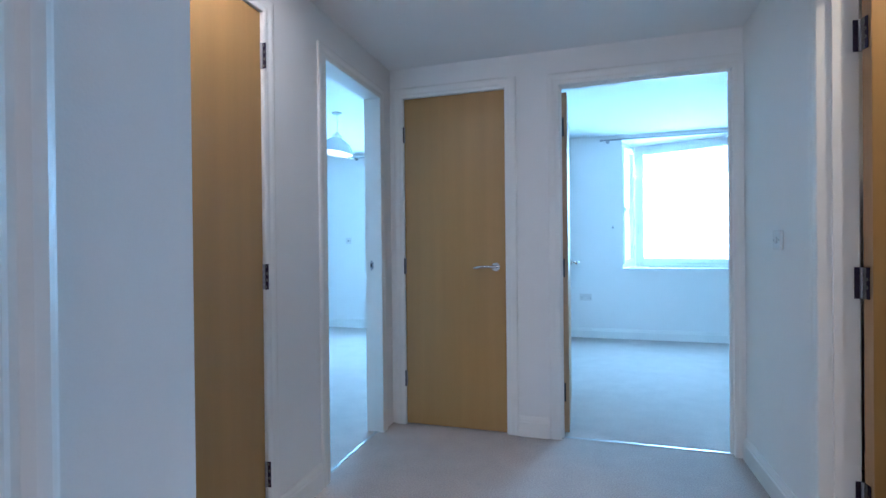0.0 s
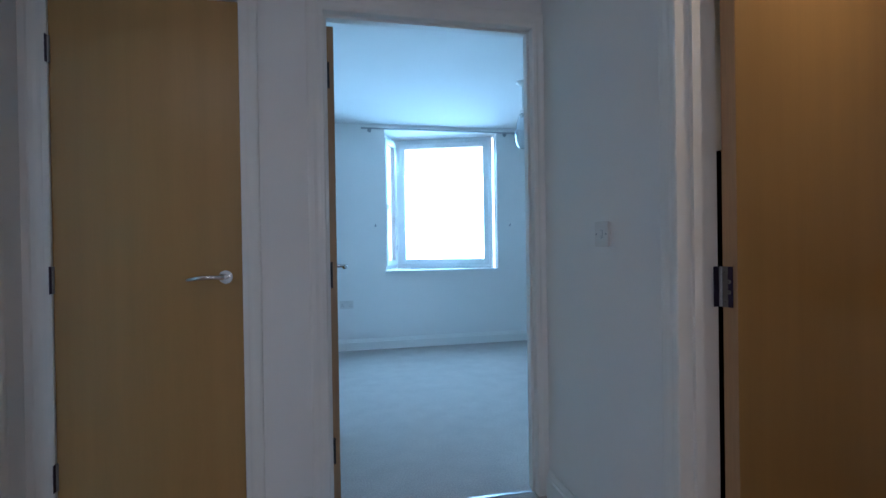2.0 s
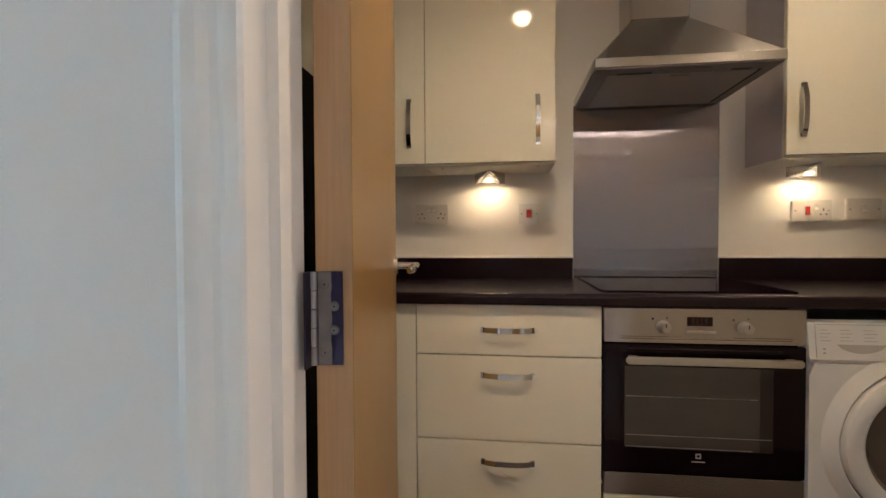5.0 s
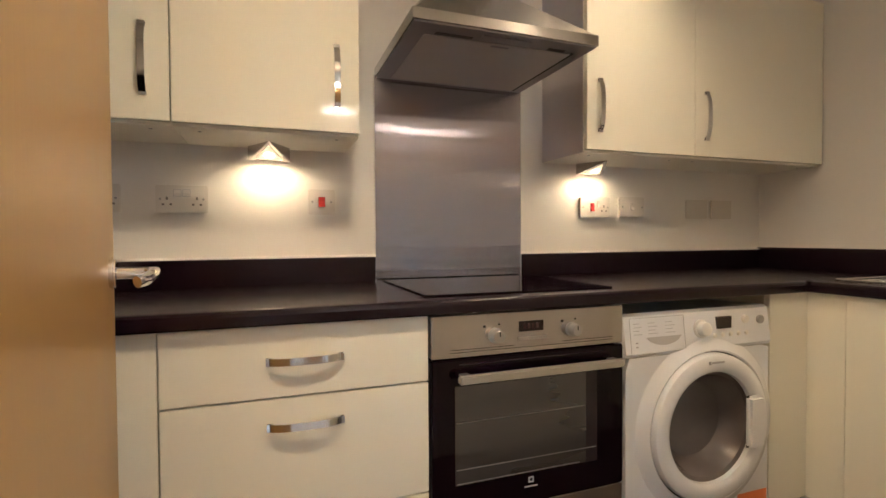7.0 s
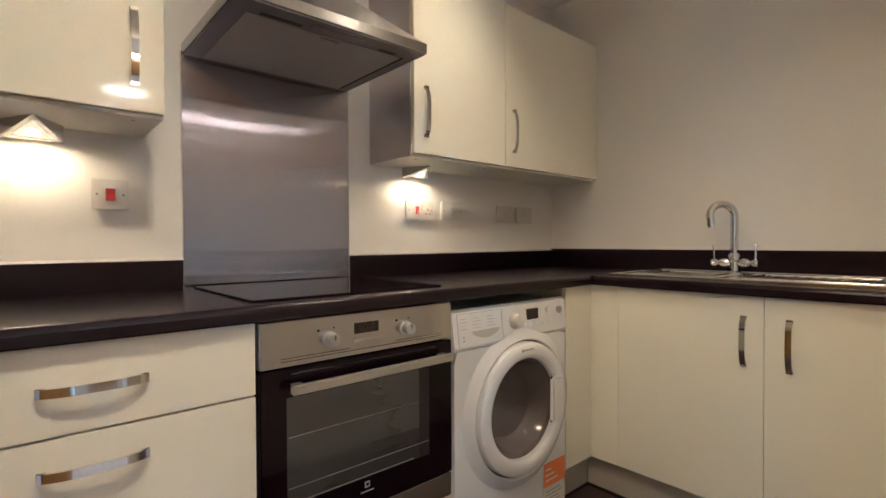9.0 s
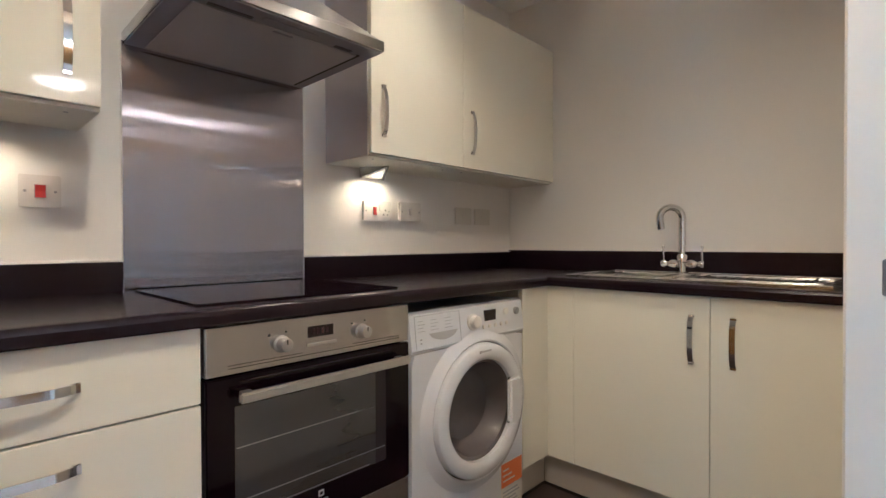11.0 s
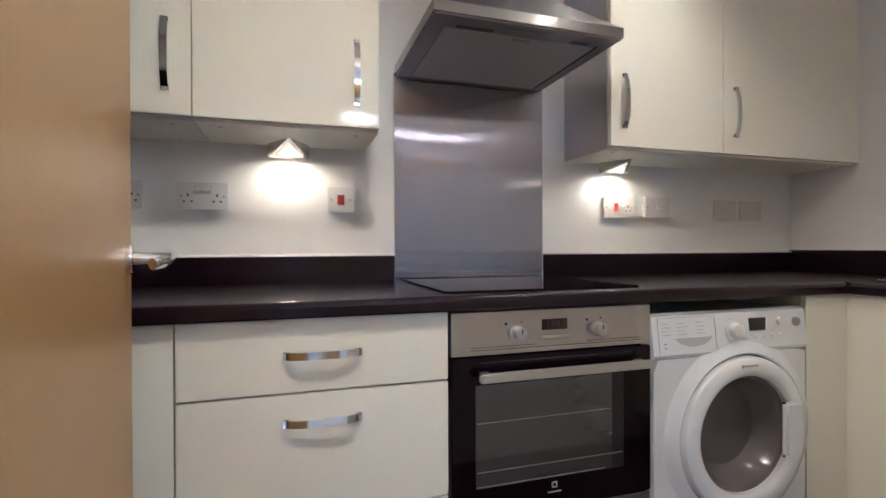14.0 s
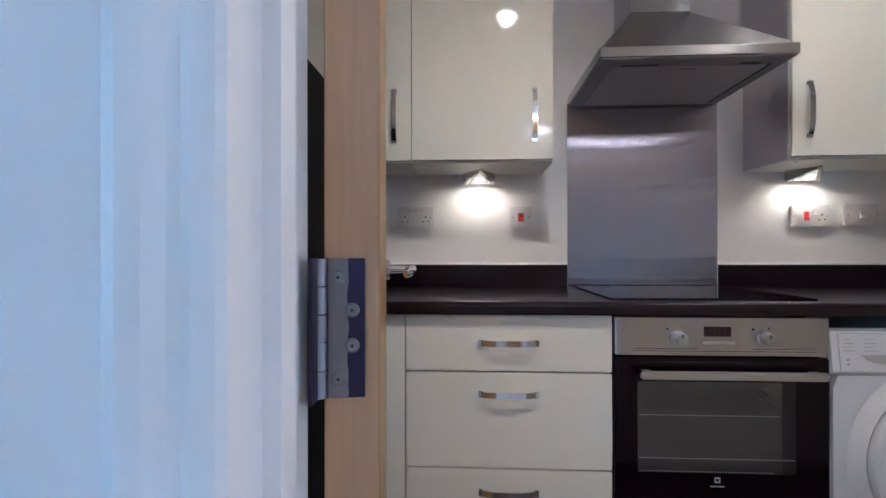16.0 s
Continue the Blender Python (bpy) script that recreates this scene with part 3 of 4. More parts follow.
# pendant with a white metal dome shade
o = thing("pendant_lamp", pose(-2.02, 4.02, BED_H), "white enamelled dome pendant lamp hanging on a cord", "pendant lamp")
part("ceiling_rose", lathe([(0, 0), (0.05, 0), (0.05, -0.012), (0.035, -0.026), (0.012, -0.034), (0, -0.034)], 28), WHITEP, o, "", True)
part("cord", cyl((0, 0, -0.03), (0, 0, -0.20), 0.004, n=8), WHITEP, o)
part("lamp_holder", lathe([(0, -0.19), (0.020, -0.195), (0.024, -0.235), (0, -0.24)], 20), WHITEP, o, "", True)
shade = part("shade", lathe([(0.020, -0.215), (0.042, -0.222), (0.046, -0.250), (0.070, -0.262), (0.125, -0.300), (0.158, -0.345), (0.168, -0.385), (0.172, -0.400), (0.168, -0.400), (0.163, -0.385), (0.150, -0.345), (0.118, -0.305), (0.066, -0.268), (0.020, -0.256)], 48), WHITE, o, "glossy white enamelled dome shade", True)
shade.matrix_local = pose(0, 0, -0.22) @ pose(0, 0, 0, 0, 7, 30) @ pose(0, 0, 0.22)
LAMP_ON = glow("lit_bulb", (1.0, 0.97, 0.92), 12)
lamp("pendant_light", "POINT", pose(-2.02, 4.02, BED_H - 0.345), 3.0, (1.0, 0.97, 0.93), radius=0.03)
part("bulb", lathe([(0, -0.24), (0.014, -0.245), (0.016, -0.275), (0.030, -0.31), (0.030, -0.335), (0.018, -0.358), (0, -0.364)], 24), LAMP_ON, o, "lit bulb", True)
# pendant with a clear glass drop shade
o = thing("pendant_lamp", pose(1.735, 4.43, BED_H), "pendant lamp with a slim clear glass drop shade", "pendant lamp")
part("ceiling_rose", lathe([(0, 0), (0.05, 0), (0.05, -0.012), (0.035, -0.026), (0.012, -0.034), (0, -0.034)], 28), WHITEP, o, "", True)
part("cord", cyl((0, 0, -0.03), (0, 0, -0.24), 0.004, n=8), WHITEP, o)
part("lamp_holder", lathe([(0, -0.23), (0.022, -0.235), (0.026, -0.29), (0, -0.295)], 20), CHROME, o, "", True)
part("shade", lathe([(0.019, -0.255), (0.030, -0.275), (0.052, -0.34), (0.064, -0.41), (0.062, -0.47), (0.049, -0.525), (0.033, -0.545), (0.032, -0.543), (0.047, -0.523), (0.059, -0.47), (0.061, -0.41), (0.049, -0.34), (0.027, -0.277), (0.018, -0.258)], 40), SHADE_GLASS, o, "clear glass drop shade", True)

# ---- kitchen ----
FX = 2.300        # fronts of the base units along the hob wall
UX = 2.604        # fronts of the wall units
SFY = -0.140      # fronts of the base units along the sink wall
TOP = 0.912       # worktop


def bow_handle(parent, cx, cz, length, upright):
    """A flat chrome strap bowed out from the front."""
    pts, n = [], 14
    for k in range(n + 1):
        u = -1 + 2 * k / n
        out = -0.004 - 0.018 * (1 - abs(u) ** 3.4)
        pts.append((cx, out, cz + u * length / 2) if upright else (cx + u * length / 2, out, cz))
    prof = [(-0.0085, -0.002), (0.0085, -0.002), (0.0085, 0.002), (-0.0085, 0.002)]
    bm = sweep(pts, prof, Vector((0, -1, 0)))
    for s in (-1, 1):
        c = (cx, cz + s * (length / 2 - 0.006)) if upright else (cx + s * (length / 2 - 0.006), cz)
        a, b = (0.0085, 0.007) if upright else (0.007, 0.0085)
        box(c[0] - a, c[0] + a, -0.010, -0.0002, c[1] - b, c[1] + b, bm=bm)
    return part("handle", bm, CHROME, parent, "bowed polished chrome handle", True)


def front(parent, name, x0, x1, z0, z1, handle=None):
    f = part(name, box(x0 + 0.0008, x1 - 0.0008, 0, 0.019, z0 + 0.0008, z1 - 0.0008, 0.0015, 2), CREAM, parent, "cream gloss slab front", True)
    if handle:
        bow_handle(f, *handle)
    return f


def carcass(w, d, z0, z1, y0=0.0205, t=0.018):
    bm = box(0, t, y0, d, z0, z1)
    box(w - t, w, y0, d, z0, z1, bm=bm)
    box(t, w - t, y0, d, z0, z0 + t, bm=bm)
    box(t, w - t, y0 + 0.002, d, z1 - t, z1, bm=bm)
    box(t, w - t, d - 0.008, d, z0 + t, z1 - t, bm=bm)
    return bm


# drawer unit
o = thing("drawer_unit", pose(FX, 1.856, 0.15, 0, 0, -90), "cream gloss base unit with three drawers", "kitchen cabinet", "kitchen base units")
part("body", carcass(0.602, 0.585, 0, 0.722), CREAM_IN, o)
front(o, "drawer_front", 0, 0.602, 0.556, 0.722, (0.302, 0.640, 0.172, False))
front(o, "drawer_front", 0, 0.602, 0.272, 0.553, (0.302, 0.490, 0.172, False))
front(o, "drawer_front", 0, 0.602, 0.0, 0.269, (0.302, 0.203, 0.172, False))
# end unit behind the open door
o = thing("base_unit", pose(FX, 2.458, 0.15, 0, 0, -90), "cream gloss base unit beside the drawers", "kitchen cabinet", "kitchen base units")
part("body", carcass(0.600, 0.585, 0, 0.722), CREAM_IN, o)
front(o, "door", 0, 0.600, 0, 0.722, (0.06, 0.60, 0.172, True))
# filler between washing machine and corner
o = thing("filler_panel", pose(FX, 0.046, 0.15, 0, 0, -90), "cream gloss filler panel in the corner", "filler panel", "kitchen base units")
part("panel", box(0, 0.186, 0, 0.018, 0, 0.722, 0.0015, 1), CREAM, o)
part("return_panel", box(0, 0.018, 0.019, 0.585, 0, 0.722, 0.0015, 1), CREAM_IN, o)
# sink unit
o = thing("sink_unit", pose(2.302, SFY, 0.15, 0, 0, 180), "cream gloss sink base unit with two doors", "kitchen cabinet", "kitchen base units")
part("body", carcass(1.05, 0.54, 0, 0.722), CREAM_IN, o)
part("corner_post", box(-0.014, 0.1208, 0, 0.019, 0, 0.722, 0.001, 1), CREAM, o, "cream gloss corner post")
front(o, "door", 0.121, 0.6252, 0, 0.722, (0.568, 0.573, 0.166, True))
front(o, "door", 0.6256, 1.055, 0, 0.722, (0.695, 0.573, 0.166, True))


def plinth(m, w):
    o = thing("plinth", m, "grey-beige plinth board under the base units", "plinth")
    part("board", box(0, w, 0, 0.016, 0, 0.148, 0.001, 1), PLINTH, o)
    part("seal", box(0, w, -0.004, -0.0005, 0, 0.012), DARK, o, "dark floor seal")


plinth(pose(FX + 0.05, 2.458, -0.004, 0, 0, -90), 1.80)
plinth(pose(FX + 0.05, 0.046, -0.004, 0, 0, -90), 0.236)
plinth(pose(2.349, SFY - 0.05, -0.004, 0, 0, 180), 1.10)

# worktop: one L-shaped piece with a cut-out for the sink bowl
BX0, BX1, BY0, BY1 = 1.86, 2.20, -0.60, -0.235
WF, WS = 2.280, -0.118
bm = bmesh.new()
z0, z1 = TOP - 0.038, TOP
prof = [(WF + 0.003, z0), (WF, z0 + 0.004), (WF, z1 - 0.014), (WF + 0.003, z1 - 0.006), (WF + 0.009, z1 - 0.0015), (WF + 0.016, z1), (HX, z1), (HX, z0)]
o = thing("worktop", Matrix(), "dark speckled laminate worktop running round the corner", "worktop")
part("hob_run", prism(prof, "y", WS, YB), WORKTOP, o)
prof = [(WS - 0.003, z0), (WS, z0 + 0.004), (WS, z1 - 0.014), (WS - 0.003, z1 - 0.006), (WS - 0.009, z1 - 0.0015), (WS - 0.016, z1), (BY1, z1), (BY1, z0)]
prism(prof, "x", KX, WF + 0.001, bm)
box(KX, BX0, BY0, BY1, z0, z1, bm=bm)
box(BX1, HX, BY0, BY1, z0, z1, bm=bm)
box(WF + 0.001, HX, BY1, WS, z0, z1, bm=bm)
box(KX, HX, SY, BY0, z0, z1, bm=bm)
part("sink_run", bm, WORKTOP, o)
part("upstand", box(HX - 0.018, HX, 1.266, YB, TOP, 1.002, 0.0025), WORKTOP, o, "dark laminate upstand")
part("upstand", box(HX - 0.018, HX, SY + 0.0185, 0.664, TOP, 1.002, 0.0025), WORKTOP, o, "dark laminate upstand")
part("upstand", box(KX, HX, SY, SY + 0.018, TOP, 1.012, 0.0025), WORKTOP, o, "dark laminate upstand")
for y0, y1 in ((1.266, YB), (SY + 0.0185, 0.664)):
    part("sealant_bead", prism([(HX, 1.0015), (HX - 0.0175, 1.0015), (HX - 0.0145, 1.005), (HX, 1.0075)], "y", y0, y1), SEAL, o, "pale sealant bead on the upstand")
part("sealant_bead", prism([(SY, 1.0115), (SY + 0.010, 1.0115), (SY + 0.007, 1.0135), (SY, 1.0145)], "x", KX, HX - 0.002), SEAL, o, "pale sealant bead on the upstand")

o = thing("splashback", on_hob_wall(1.265, TOP), "brushed stainless steel splashback sheet behind the hob", "splashback")
# the sheet bellies out a little towards its foot
bm, rows = bmesh.new(), []
for z in (0.0, 0.752):
    rows.append([[bm.verts.new((0.001 + 0.599 * k / 24, -0.0065 - 0.005 * math.sin(math.pi * k / 24) * (1 - z / 0.752) if front_side else 0.0, z)) for k in range(25)] for front_side in (True, False)])
for k in range(24):
    for a, b in ((rows[0][0], rows[1][0]), (rows[0][1], rows[1][1]), (rows[0][0], rows[0][1]), (rows[1][0], rows[1][1])):
        bm.faces.new((a[k], a[k + 1], b[k + 1], b[k]))
for k in (0, 24):
    bm.faces.new((rows[0][0][k], rows[1][0][k], rows[1][1][k], rows[0][1][k]))
part("sheet", bm, STEEL_V, o, "", True)
part("edge_trim", box(-0.001, 0.001, -0.0085, 0, 0.0, 0.752), SEAL, o, "thin pale sealant line")
part("edge_trim", box(0.600, 0.602, -0.0085, 0, 0.0, 0.752), SEAL, o, "thin pale sealant line")

o = thing("hob", pose(2.348, 1.246, TOP, 0, 0, -90), "flat black ceramic glass hob set on the worktop", "hob")
part("glass_top", box(0, 0.598, 0, 0.508, 0.0, 0.0055, 0.002, 2), BLACKGLASS, o)

# ---- oven ----
SATIN = material("satin_aluminium", (0.60, 0.59, 0.57), 0.30, 0.9, broad=0.03)
# grey tone and sideways streaks put dim reflections into the glass colour
OVENWIN = material("reflection_streaked_glass", (0.046, 0.045, 0.049), 0.05, broad=0.25, broad_scale=5, stretch=(0.25, 1, 2.2), coat=0.9, spec=1.0, rough_var=0.02)
OVENDARK = material("dark_oven_trim", (0.028, 0.022, 0.028), 0.1, broad=0.2)
KNOB = material("satin_knob", (0.46, 0.45, 0.44), 0.42, 0.7, broad=0.04)
GLINT = material("dim_shelf_wire", (0.17, 0.165, 0.17), 0.35, broad=0.1)
o = thing("oven", pose(FX, 1.2475, 0.27, 0, 0, -90), "built-under electric oven with steel fascia and black glass door", "oven")
W = 0.592
part("body", box(0.01, W - 0.01, 0.022, 0.56, 0.0, 0.59), BLACK, o)
part("control_panel", box(0, W, -0.004, 0.02, 0.489, 0.597, 0.002, 2), STEEL, o, "brushed steel control panel")
for x0, x1, z in ((0.050, 0.235, 0.508), (0.050, 0.555, 0.501), (0.385, 0.555, 0.508)):
    part("panel_groove", box(x0, x1, -0.0048, -0.0039, z, z + 0.0012), DARK, o)
for x in (0.178, 0.416):
    k = part("knob", lathe([(0, 0.030), (0.014, 0.030), (0.0165, 0.027), (0.017, 0.006), (0.021, 0.004), (0.021, 0)], 32, pose(x, -0.0045, 0.540, 90)), KNOB, o, "round steel oven knob", True)
    part("pointer", box(x - 0.0015, x + 0.0015, -0.0355, -0.0347, 0.542, 0.554), DARK, k)
    part("dial_mark", box(x - 0.034, x - 0.028, -0.0052, -0.0042, 0.562, 0.568), DARK, o)
    part("dial_mark", box(x + 0.010, x + 0.014, -0.0052, -0.0042, 0.566, 0.570), DARK, o)
ds = part("display", box(0.250, 0.324, -0.0058, -0.0042, 0.544, 0.572), DISPLAY, o, "dark red display window")
bm = bmesh.new()
for j in range(4):
    box(0.262 + j * 0.013, 0.270 + j * 0.013, -0.0064, -0.0059, 0.551, 0.566, bm=bm)
part("digits", bm, DIGITS, ds, "dim unreadable red digits")
part("button_strip", box(0.246, 0.334, -0.009, -0.0042, 0.521, 0.530, 0.0015, 1), SATIN, o, "slim steel button strip")
dr = part("oven_door", box(0, W, -0.006, 0.02, 0.075, 0.484, 0.003, 2), BLACKGLASS, o, "black glass oven door")
part("window", box(0.062, 0.462, -0.0072, -0.0062, 0.155, 0.415, 0.0, 1), OVENWIN, dr, "oven window glass with grey streaks painted for reflections")
# darker than the rest of the window
part("window_border", box(0.4622, 0.500, -0.0072, -0.0062, 0.155, 0.415), OVENDARK, dr, "darker strip at the right of the window")
for z, x1 in ((0.195, 0.496), (0.318, 0.455), (0.158, 0.44)):
    part("shelf_bar", box(0.066, x1, -0.0080, -0.0073, z, z + 0.0026), GLINT, dr)
part("vent_slot", box(0.075, 0.525, -0.0085, -0.0058, 0.468, 0.473, 0.001, 1), OVENDARK, dr, "slim vent edge above the handle")
bm = box(0.060, 0.568, -0.046, -0.030, 0.428, 0.452, 0.005, 2)
for x in (0.085, 0.545):
    box(x - 0.012, x + 0.012, -0.031, -0.0055, 0.432, 0.448, bm=bm)
part("handle", bm, SATIN, dr, "satin aluminium bar handle", True)
part("badge", box(0.276, 0.292, -0.0072, -0.0062, 0.128, 0.144), GREYP, dr, "small grey square badge")
part("badge_hole", box(0.280, 0.288, -0.0076, -0.0073, 0.132, 0.140), BLACK, dr)
part("badge_line", box(0.264, 0.304, -0.0072, -0.0062, 0.116, 0.1195), GREYP, dr)
part("lower_trim", box(0, W, -0.003, 0.02, 0.0, 0.071, 0.002, 2), STEEL, o, "brushed steel trim under the door")
o = thing("filler_panel", pose(FX, 1.2475, 0.15, 0, 0, -90), "cream gloss filler strip under the oven", "filler panel", "kitchen base units")
part("panel", box(0, W, 0, 0.018, 0, 0.117, 0.001, 1), CREAM, o)

# ---- washing machine ----
RECESS = material("recess_shade_grey", (0.50, 0.49, 0.50), 0.4, broad=0.03)
o = thing("washing_machine", pose(2.288, 0.6525, 0, 0, 0, -90), "white front-loading washing machine under the worktop", "washing machine")
W = 0.586
bm = box(0, 0.018, 0.02, 0.56, 0.012, 0.836, 0.005, 2)
box(W - 0.018, W, 0.02, 0.56, 0.012, 0.836, 0.005, 2, bm)
box(0.018, W - 0.018, 0.02, 0.56, 0.818, 0.835, bm=bm)
box(0.018, W - 0.018, 0.02, 0.56, 0.013, 0.030, bm=bm)
box(0.018, W - 0.018, 0.54, 0.559, 0.030, 0.818, bm=bm)
part("cabinet", bm, WHITE, o, "white enamelled steel cabinet")
bm = prism([(0.0, 0.712), (-0.006, 0.722), (0.008, 0.831), (0.022, 0.839), (0.06, 0.839), (0.06, 0.712)], "x", -0.0015, W + 0.0015)
part("control_panel", bm, WHITE, o, "white control panel leaning back")
# front sheet with the round opening of the drum
bm, rings = bmesh.new(), [[], [], [], []]
for j in range(64):
    ca, sa = math.cos(math.tau * j / 64 + 0.02), math.sin(math.tau * j / 64 + 0.02)
    far = min((W - 0.318) / ca if ca > 0 else -0.314 / ca, 0.237 / sa if sa > 0 else -0.372 / sa)
    for ring, r, y in zip(rings, (0.185, 0.185, far, far), (0.06, 0.0, 0.0, 0.02)):
        ring.append(bm.verts.new((0.316 + r * ca, y, 0.472 + r * sa)))
for a, b in zip(rings, rings[1:]):
    for j in range(64):
        bm.faces.new((a[j], a[(j + 1) % 64], b[(j + 1) % 64], b[j]))
part("front_panel", bm, WHITE, o, "white front sheet with a round opening")
part("kick_panel", box(0.004, W - 0.004, 0.008, 0.025, 0.014, 0.097, 0.004, 1), WHITE, o)
dw = part("detergent_drawer", prism([(-0.0070, 0.7245), (0.0062, 0.828), (0.02, 0.828), (0.02, 0.7245)], "x", 0.018, 0.222), WHITE, o, "white detergent drawer")
LEAN = pose(0, -0.0073, 0.722, -6.7)
# flat crescent: the grip's hollow is only shade put into grey colour
rc = part("drawer_grip", prism([(0.075 + 0.135 * q / 10, 0.046 - 0.026 * math.sin(math.pi * q / 10) ** 0.6) for q in range(11)], "y", -0.0008, 0.0006), RECESS, dw, "flat grey crescent for the shade in the grip recess")
rc.matrix_local = LEAN
bm = bmesh.new()
for q in ((0.017, 0.0182, 0.004, 0.105), (0.222, 0.2232, 0.004, 0.105), (0.0182, 0.222, 0.104, 0.1052)):
    box(q[0], q[1], -0.0006, 0.0006, q[2], q[3], bm=bm)
part("drawer_gap", bm, PRINT, dw, "fine gap round the drawer").matrix_local = LEAN
bm = bmesh.new()
for z in (0.018, 0.030):
    box(0.036, 0.043, -0.0006, 0.0006, z, z + 0.004, bm=bm)
part("print", bm, GREYP, dw, "two small printed symbols").matrix_local = LEAN
part("panel_joint", box(0.002, W - 0.002, -0.0004, 0.010, 0.7095, 0.7115), RECESS, o, "fine joint under the control panel")
for c0, w, n in ((0.030, 0.030, 4), (0.085, 0.034, 4), (0.150, 0.036, 4)):
    bm = bmesh.new()
    for j in range(n):
        box(c0, c0 + w - 0.008 * (j % 2), -0.0006, 0.0006, 0.056 + j * 0.0105, 0.0575 + j * 0.0105, bm=bm)
    part("print", bm, PRINT, dw, "unreadable grey printed lines").matrix_local = LEAN
k = part("programme_knob", lathe([(0, 0.028), (0.016, 0.028), (0.021, 0.025), (0.023, 0.008), (0.029, 0.005), (0.029, 0)], 36, pose(0.290, 0.002, 0.779, 84)), WHITEP, o, "white programme knob", True)
part("display", box(0.355, 0.415, -0.0030, 0.02, 0.775, 0.813), DISPLAY, o, "small dark display")
for j in range(5):
    part("button", cyl((0.345 + j * 0.034, 0.004, 0.755), (0.345 + j * 0.034, -0.006, 0.755), 0.0075, n=18, bevel=0.002), WHITEP, o, "", True)
part("button", cyl((0.478, 0.006, 0.799), (0.478, -0.006, 0.799), 0.013, n=20, bevel=0.002), WHITEP, o, "", True)
part("button", cyl((0.545, 0.006, 0.794), (0.545, -0.006, 0.794), 0.014, n=20, bevel=0.002), GREYP, o, "dark round start button", True)
DRUM = material("dull_steel_drum", (0.16, 0.15, 0.155), 0.3, 1.0, broad=0.1, fine=0.2, fine_scale=200)
C = (0.316, 0.472)
m = pose(C[0], 0.0, C[1], 90) @ Matrix.Diagonal((1.02, 1.02, 1, 1))
dg = part("door", lathe([(0.170, 0.006), (0.172, 0.026), (0.180, 0.034), (0.190, 0.037), (0.214, 0.036), (0.224, 0.030), (0.228, 0.020), (0.228, 0.004)], 64, m), WHITE, o, "round white porthole door ring", True)
part("door_gap", lathe([(0.2283, 0.006), (0.2325, 0.006)], 64, m), DARK, o)
part("door_surround", lathe([(0.2325, 0.0), (0.2328, 0.016), (0.238, 0.020), (0.252, 0.014), (0.268, 0.004), (0.276, 0.0005)], 64, m), WHITE, o, "raised white surround of the door", True)
part("gasket", lathe([(0.171, 0.006), (0.160, 0.002), (0.150, -0.03), (0.148, -0.06)], 48, m), GREYP, dg, "grey rubber gasket", True)
part("glass_bowl", lathe([(0.170, 0.012), (0.159, 0.006), (0.142, -0.035), (0.118, -0.060), (0.0, -0.070)], 48, m), DOORGLASS, dg, "smoked glass bowl", True)
part("drum", lathe([(0.164, 0.002), (0.164, -0.09), (0.150, -0.20), (0, -0.21)], 48, m), DRUM, dg, "steel drum behind the glass", True)
part("grip", box(0.438, 0.510, -0.052, -0.030, 0.392, 0.562, 0.0105, 4), WHITE, dg, "white door grip", True)
# dark slab stands in for the shadow between grip and ring
part("grip_recess", box(0.452, 0.506, -0.032, -0.026, 0.390, 0.558, 0.002, 1), DARK, dg, "dark slab painted for the shade behind the grip")
part("badge_line", box(0.294, 0.344, -0.0392, -0.0376, 0.677, 0.683), PRINT, dg)
part("badge_mark", box(0.282, 0.290, -0.0392, -0.0376, 0.675, 0.685), GREYP, dg)
lb = part("energy_label", box(0.448, 0.581, -0.0012, -0.0002, 0.048, 0.226), CARD, o, "printed card label")
part("orange_band", box(0.449, 0.580, -0.0018, -0.0013, 0.136, 0.225), ORANGE, lb, "orange printed band")
bm = bmesh.new()
for j in range(5):
    box(0.459, 0.563 - 0.012 * (j % 3), -0.0018, -0.0013, 0.058 + j * 0.014, 0.063 + j * 0.014, bm=bm)
part("print", bm, PRINT, lb, "unreadable printed lines")
bm = bmesh.new()
for j in range(3):
    box(0.459, 0.533 - 0.02 * j, -0.0024, -0.0019, 0.156 + j * 0.02, 0.162 + j * 0.02, bm=bm)
part("print", bm, CARD, lb)

# ---- sink and tap ----
SINK_STEEL = material("sink_steel", (0.70, 0.69, 0.68), 0.20, 1.0, broad=0.06, broad_scale=6, fine=0.05, fine_scale=180, stretch=(0.4, 6, 1), rough_var=0.05)
o = thing("sink", pose(0, 0, TOP), "inset stainless steel sink with a drainer", "sink")
bm = bmesh.new()
RX0, RX1, RY0, RY1 = 1.36, 2.245, -0.655, -0.190
t = 0.004
for a in ((RX0, BX0 + 0.012, RY0, RY1), (BX1 - 0.012, RX1, RY0, RY1), (BX0 + 0.012, BX1 - 0.012, RY0, BY0 + 0.012), (BX0 + 0.012, BX1 - 0.012, BY1 - 0.012, RY1)):
    box(a[0], a[1], a[2], a[3], 0.0, t, bm=bm)
for a in ((RX0, RX1, RY0, RY0 + 0.014), (RX0, RX1, RY1 - 0.014, RY1), (RX0, RX0 + 0.014, RY0 + 0.014, RY1 - 0.014), (RX1 - 0.014, RX1, RY0 + 0.014, RY1 - 0.014)):
    box(a[0], a[1], a[2], a[3], t + 0.0002, t + 0.006, 0.002, 1, bm)
part("rim", bm, SINK_STEEL, o, "stainless rim and drainer plate")
bm = bmesh.new()
a, b, c, d_ = BX0 + 0.012, BX1 - 0.012, BY0 + 0.012, BY1 - 0.012
